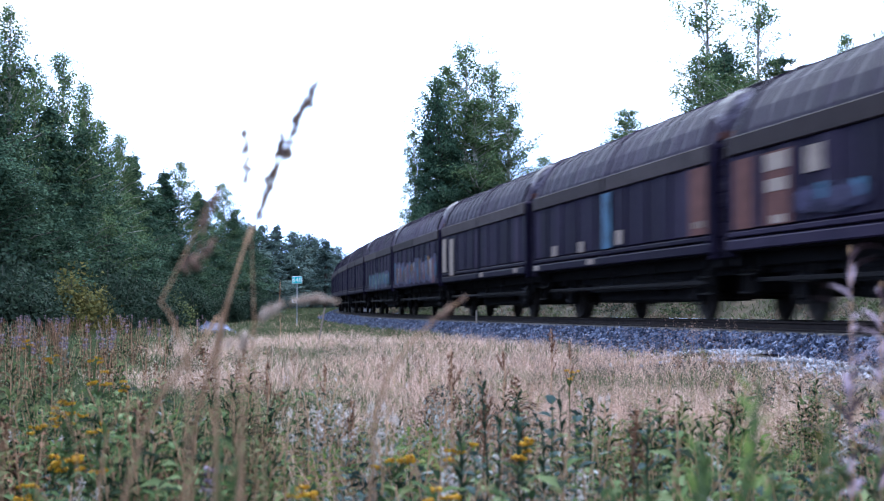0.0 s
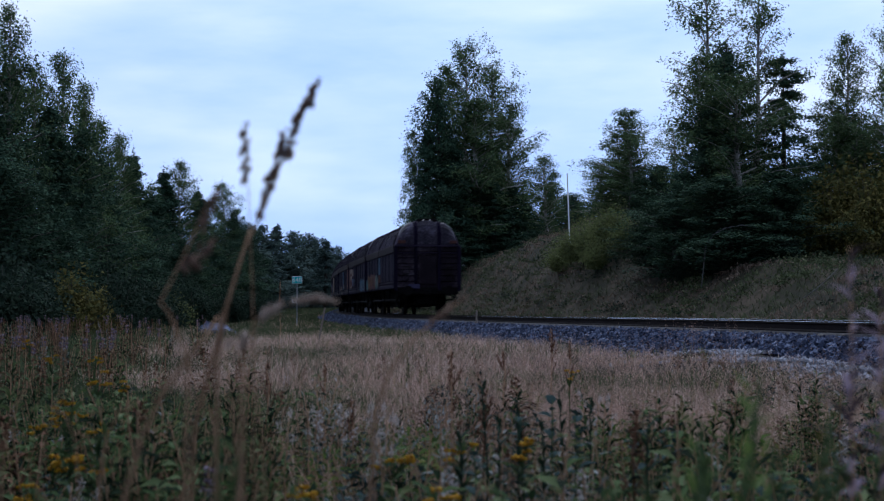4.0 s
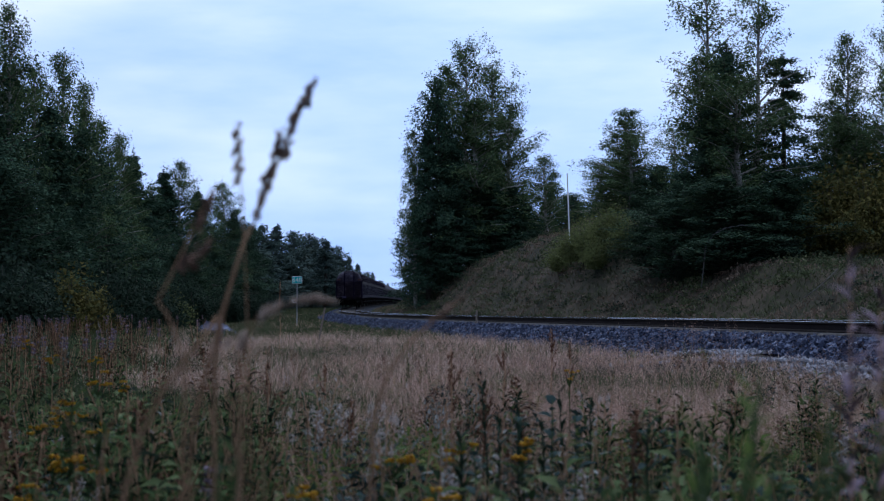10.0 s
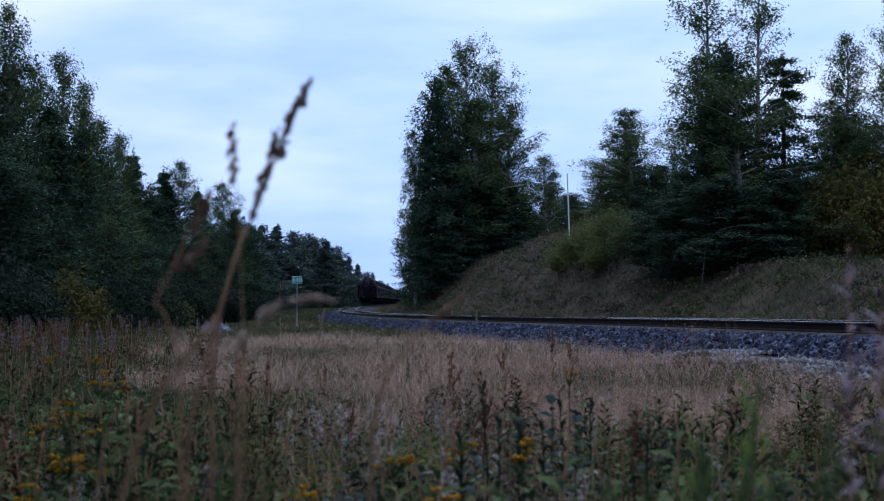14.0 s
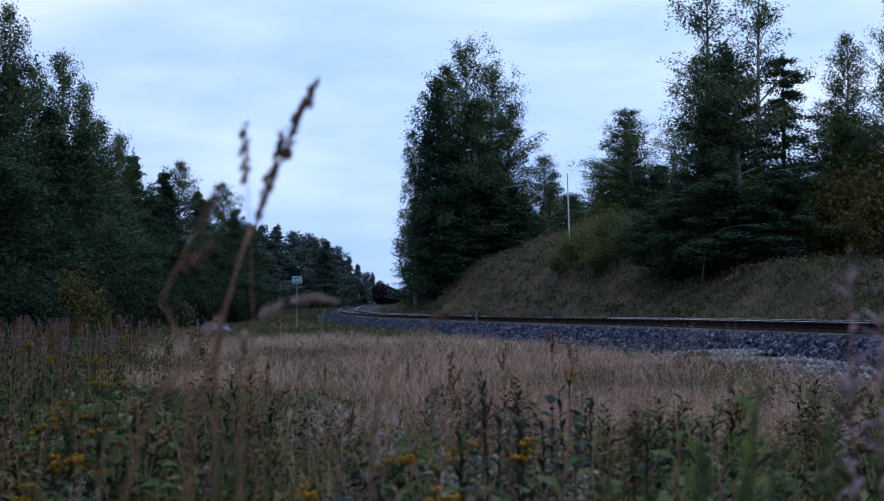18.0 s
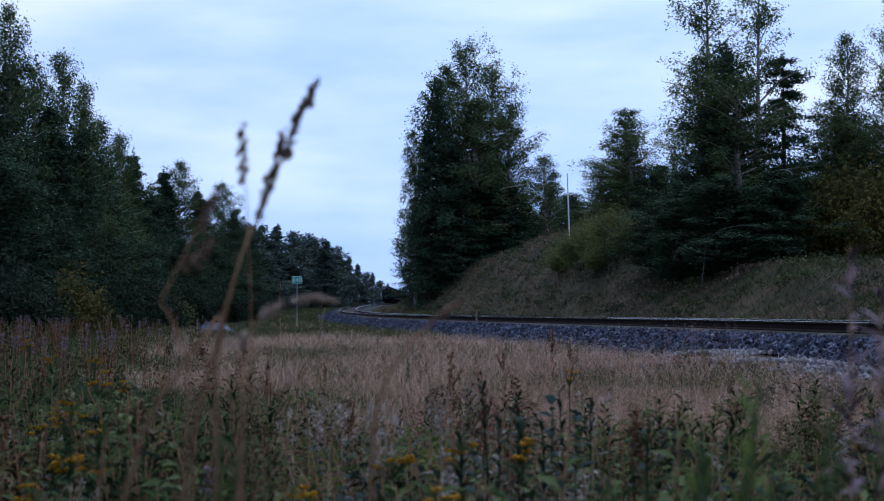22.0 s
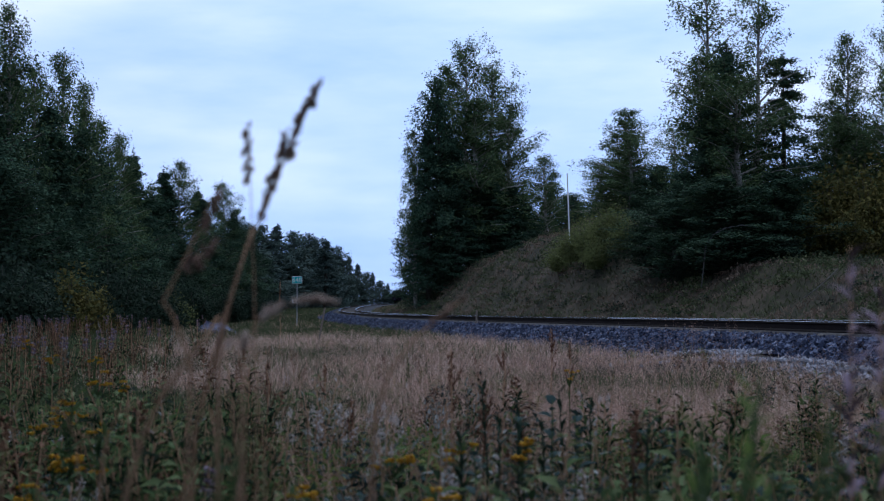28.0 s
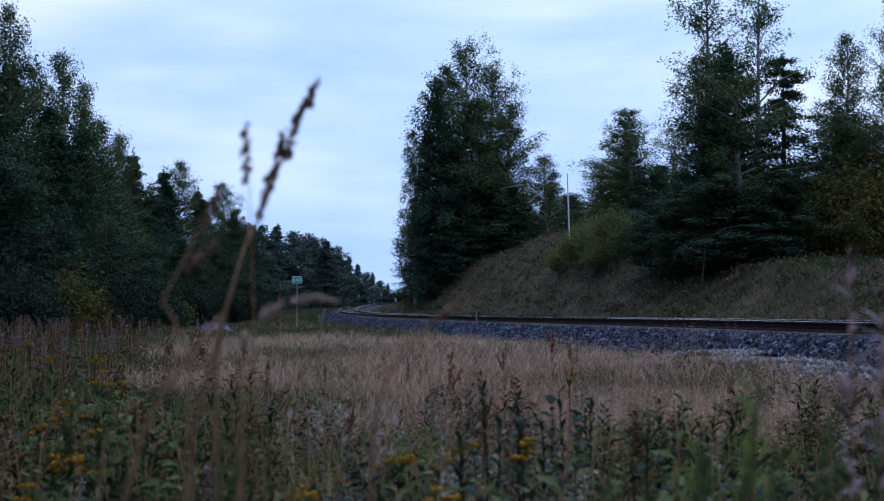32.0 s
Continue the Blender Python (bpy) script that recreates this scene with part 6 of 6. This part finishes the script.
def herb_mould(seed, leaf, height, n, size, up, branches=1, spread=0.0, tuft=None):
    """Stem and foliage of a small weed, with side shoots."""
    rng = random.Random(seed)
    segs, poses, tips = [], [], []
    for b in range(branches):
        a = rng.uniform(0, 6.28)
        foot = Vector((0, 0, 0)) if b == 0 else Vector((0, 0, height * rng.uniform(0.05, 0.4)))
        tip = Vector((math.cos(a) * spread * rng.uniform(0.3, 1), math.sin(a) * spread * rng.uniform(0.3, 1), height * rng.uniform(0.75, 1.05)))
        segs.append((foot, tip, 0.003, 0.0015))
        tips.append(tip)
        for i in range(n):
            t = 0.12 + 0.88 * (i + 0.5) / n
            p = foot.lerp(tip, t)
            m = Matrix.Translation(p) @ pose(0, 0, 0, 0, 0, math.degrees(2.4 * i) + rng.uniform(-20, 20)) @ pose(0, 0, 0, rng.uniform(-25, 25), -up - 25 * t + rng.uniform(-20, 20), 0)
            poses.append((m, size * (1.2 - 0.6 * t) * rng.uniform(0.7, 1.25)))
    out = [("stem", wood_mesh("stem", segs, M_STEM, 5)), ("foliage", joined("foliage", SMALL[leaf], poses, SMALL[leaf].materials[0]))]
    if tuft:
        out.append(("seed_head", spikelets("seed_head", [tips[0] - Vector((0, 0, 0.06)), tips[0]] + [t for t in tips[1:]][:0], 0.009, 0.006, tuft, 26, seed, 0.8)))
    return out


def scatter_herbs(rng):
    moulds = [
        ("weed", "green weed with broad leaves among the grass", herb_mould(1, "herb", 0.42, 14, 0.58, 0, 5, 0.14)),
        ("nettle", "green nettle with broad leaves among the grass", herb_mould(2, "herb", 0.34, 13, 0.62, 0, 6, 0.16)),
        ("mugwort", "grey-green mugwort with narrow leaves", herb_mould(3, "pale", 0.46, 20, 0.5, 30, 5, 0.10)),
        ("mugwort", "grey-green mugwort with narrow leaves", herb_mould(4, "pale", 0.36, 18, 0.55, 25, 6, 0.14)),
        ("yarrow", "low herb with ferny green leaves", herb_mould(5, "fern", 0.32, 14, 0.5, 20, 5, 0.12)),
        ("fireweed", "dark fireweed with narrow leaves", herb_mould(6, "lance", 0.44, 22, 0.6, 35, 5, 0.10)),
        ("thistle", "withered thistle with pale fluffy heads", herb_mould(7, "pale", 0.44, 14, 0.45, 20, 4, 0.12, M_FLUFF)),
        ("sorrel", "brown withered sorrel with hanging leaves", herb_mould(8, "brown", 0.45, 14, 0.5, 10, 4, 0.10, M_DOCK)),
        ("weed", "yellowing weed with broad leaves", herb_mould(9, "yellow", 0.30, 12, 0.5, 10, 4, 0.12)),
        ("clover", "fresh green clump of broad leaves", herb_mould(10, "fresh", 0.28, 12, 0.42, 10, 7, 0.16)),
        ("willowherb", "mauve withered willowherb stalk", herb_mould(11, "brown", 0.55, 16, 0.4, 40, 3, 0.06, M_MAUVE)),
        ("mullein", "dark teal weed with rounded leaves", herb_mould(12, "teal", 0.36, 12, 0.7, 5, 6, 0.15)),
    ]
    # fresh green clumps standing out of the dry grass
    for px, py, d in ((735, 735, 6.4), (752, 722, 6.8), (700, 745, 6.0), (768, 745, 6.1), (640, 765, 5.6), (1085, 722, 7.4), (1110, 730, 7.0), (1140, 726, 7.2), (1170, 735, 6.9), (1062, 735, 6.6), (1200, 728, 7.4), (600, 780, 5.4), (285, 690, 8.0), (1240, 700, 8.6), (820, 760, 5.8)):
        x, h = (px - 784) / 2680 * d, 1 + (537 - py) / 2680 * d
        e = empty("clover", pose(x, d, gz(x, d) - 0.01, rng.uniform(-6, 6), rng.uniform(-6, 6), rng.uniform(0, 360)), "fresh green clump of broad leaves", "plant", "herbs of the field")
        for n, me in moulds[9][2]:
            ob = share(n, me, e)
            ob.scale = (1.15, 1.15, max(0.6, (h - gz(x, d)) / 0.28))
            ob["kind"] = "stuff"
    # shares of the kinds by where they grow: to the one side, in the middle, to the other side
    share_left = [4, 5, 0.15, 0.1, 6, 5, 0.1, 1.0, 1.2, 4, 0.2, 4]
    share_mid = [3, 4, 1.2, 1.2, 3, 2, 2.0, 0.8, 2, 6, 0, 2]
    share_right = [4, 5, 0.3, 0.2, 5, 2, 0.3, 0.5, 2, 6, 0, 3]
    for k in range(1480):
        t = rng.uniform(0, 1)
        d = 3.3 * (13.0 / 3.3) ** t
        u = rng.uniform(-0.31, 0.31)
        x = u * d
        if (x - float(track_x(d))) > -5.0:
            continue
        if noise.noise(Vector((x * 1.6, d * 1.1, 7.0))) < -0.10:
            continue
        w = share_left if u < -0.10 else share_mid if u < 0.10 else share_right
        w = [a * math.exp(5.0 * noise.noise(Vector((x * 1.1 + 13.7 * i, d * 0.8, 3.1 * i)))) for i, a in enumerate(w)]
        name, label, pieces = rng.choices(moulds, w)[0]
        if d > 9 and -0.12 < u < 0.2 and rng.random() < 0.6:
            continue
        sc = rng.triangular(0.55, 1.65, 0.9) * (1.1 if abs(u) > 0.12 else 1.0) * (1.0 if d < 9 else 0.75)
        e = empty(name, pose(x, d, gz(x, d) - 0.01, rng.uniform(-8, 8), rng.uniform(-8, 8), rng.uniform(0, 360)), label, "plant", "herbs of the field")
        for n, me in pieces:
            ob = share(n, me, e)
            ob.scale = (sc,) * 3
            ob["kind"] = "stuff"
    # scattered low herbs in the dry grass
    for k in range(200):
        d = 12.0 * (34.0 / 12.0) ** rng.uniform(0, 1)
        x = rng.uniform(-0.2, 0.26) * d
        if (x - float(track_x(d))) > -4.2:
            continue
        name, label, pieces = moulds[rng.choices([0, 1, 5, 7, 8, 9, 6], [3, 3, 2, 3, 2, 2, 2])[0]]
        sc = rng.uniform(0.5, 0.95)
        e = empty(name, pose(x, d, gz(x, d) - 0.01, rng.uniform(-6, 6), rng.uniform(-6, 6), rng.uniform(0, 360)), label, "plant", "herbs of the field")
        for n, me in pieces:
            ob = share(n, me, e)
            ob.scale = (sc,) * 3
            ob["kind"] = "stuff"
    # taller withered weeds before the wood
    for k in range(150):
        d = rng.uniform(11, 42)
        x = rng.triangular(-0.34, -0.12, -0.30) * d
        name, label, pieces = moulds[rng.choices([10, 7, 5, 2, 1], [5, 2, 2, 1, 1])[0]]
        e = empty(name, pose(x, d, gz(x, d) - 0.01, rng.uniform(-6, 6), rng.uniform(-6, 6), rng.uniform(0, 360)), label, "plant", "weeds before the wood")
        for n, me in pieces:
            ob = share(n, me, e)
            ob.scale = (1.5, 1.5, 1.5)
            ob["kind"] = "stuff"


plant_foreground()


# ---- what moves ----
GUST = [(0, 1), (0.5, 2), (1, 3), (1.5, 3), (2, 1.5), (2.5, 1), (3, -3), (3.5, 1), (5.5, -1), (6, -4), (6.5, -3), (7, 1), (7.5, 2), (8, -1), (8.5, 0), (9, -5), (9.5, -5), (10, -4), (10.5, -1), (11, -5), (11.5, -3), (12, -1), (12.5, -14), (13, -42), (13.5, -8), (14, -9), (14.5, 10),
        (15.5, 3), (16.5, -3), (17, -1), (17.5, 4), (18, 0), (18.5, 4), (19, -8), (19.5, 4), (20, -1), (20.5, 1), (21, 0), (21.5, 1), (22, 0), (22.5, -1), (23, 1), (23.5, -1), (24, 1), (25, 4), (25.5, 4), (27.5, 4), (28, 4), (28.5, 3), (29, 3), (29.5, 0), (30, 4), (30.5, 1), (31, 4), (31.5, 0), (32, 2)]


def wagon_pose(i, t):
    """Both axles of the wagon stand on the curve of the rails."""
    s = SPEED * (t - 3.0) + BODY / 2 + i * PITCH
    a, _ = on_track(s - 4.5)
    b, _ = on_track(s + 4.5)
    d = b - a
    rz = math.atan2(-d.x, d.y)
    rx = math.atan2(d.z, math.hypot(d.x, d.y))
    return Matrix.Translation((a + b) / 2) @ Matrix.Rotation(rz, 4, "Z") @ Matrix.Rotation(rx, 4, "X")


def motions():
    for i, (wagon, sets) in enumerate(WAGONS):
        walk(wagon, [(t, wagon_pose(i, t)) for t in [k * 1.0 for k in range(33)]])
    # the wheels of the last wagons roll without slipping
    for wagon, sets in WAGONS[:4]:
        for wheels, y in zip(sets, (-4.5, 4.5)):
            walk(wheels, [(f / FPS, pose(0, y, 0.46, -math.degrees(SPEED * f / FPS / 0.46) % 360.0, 0, 0)) for f in range(0, 32 * FPS + 1)])
    for k, (plant, amount) in enumerate(SWAY):
        foot = plant.matrix_basis.copy()
        rows = []
        for t, g in GUST:
            own = 1.2 * math.sin(t * 2.1 + k * 1.9)
            rows.append((t, foot @ pose(0, 0, 0, 0.1 * own, (g + own) * 0.040 * amount, 0)))
        walk(plant, rows)


motions()
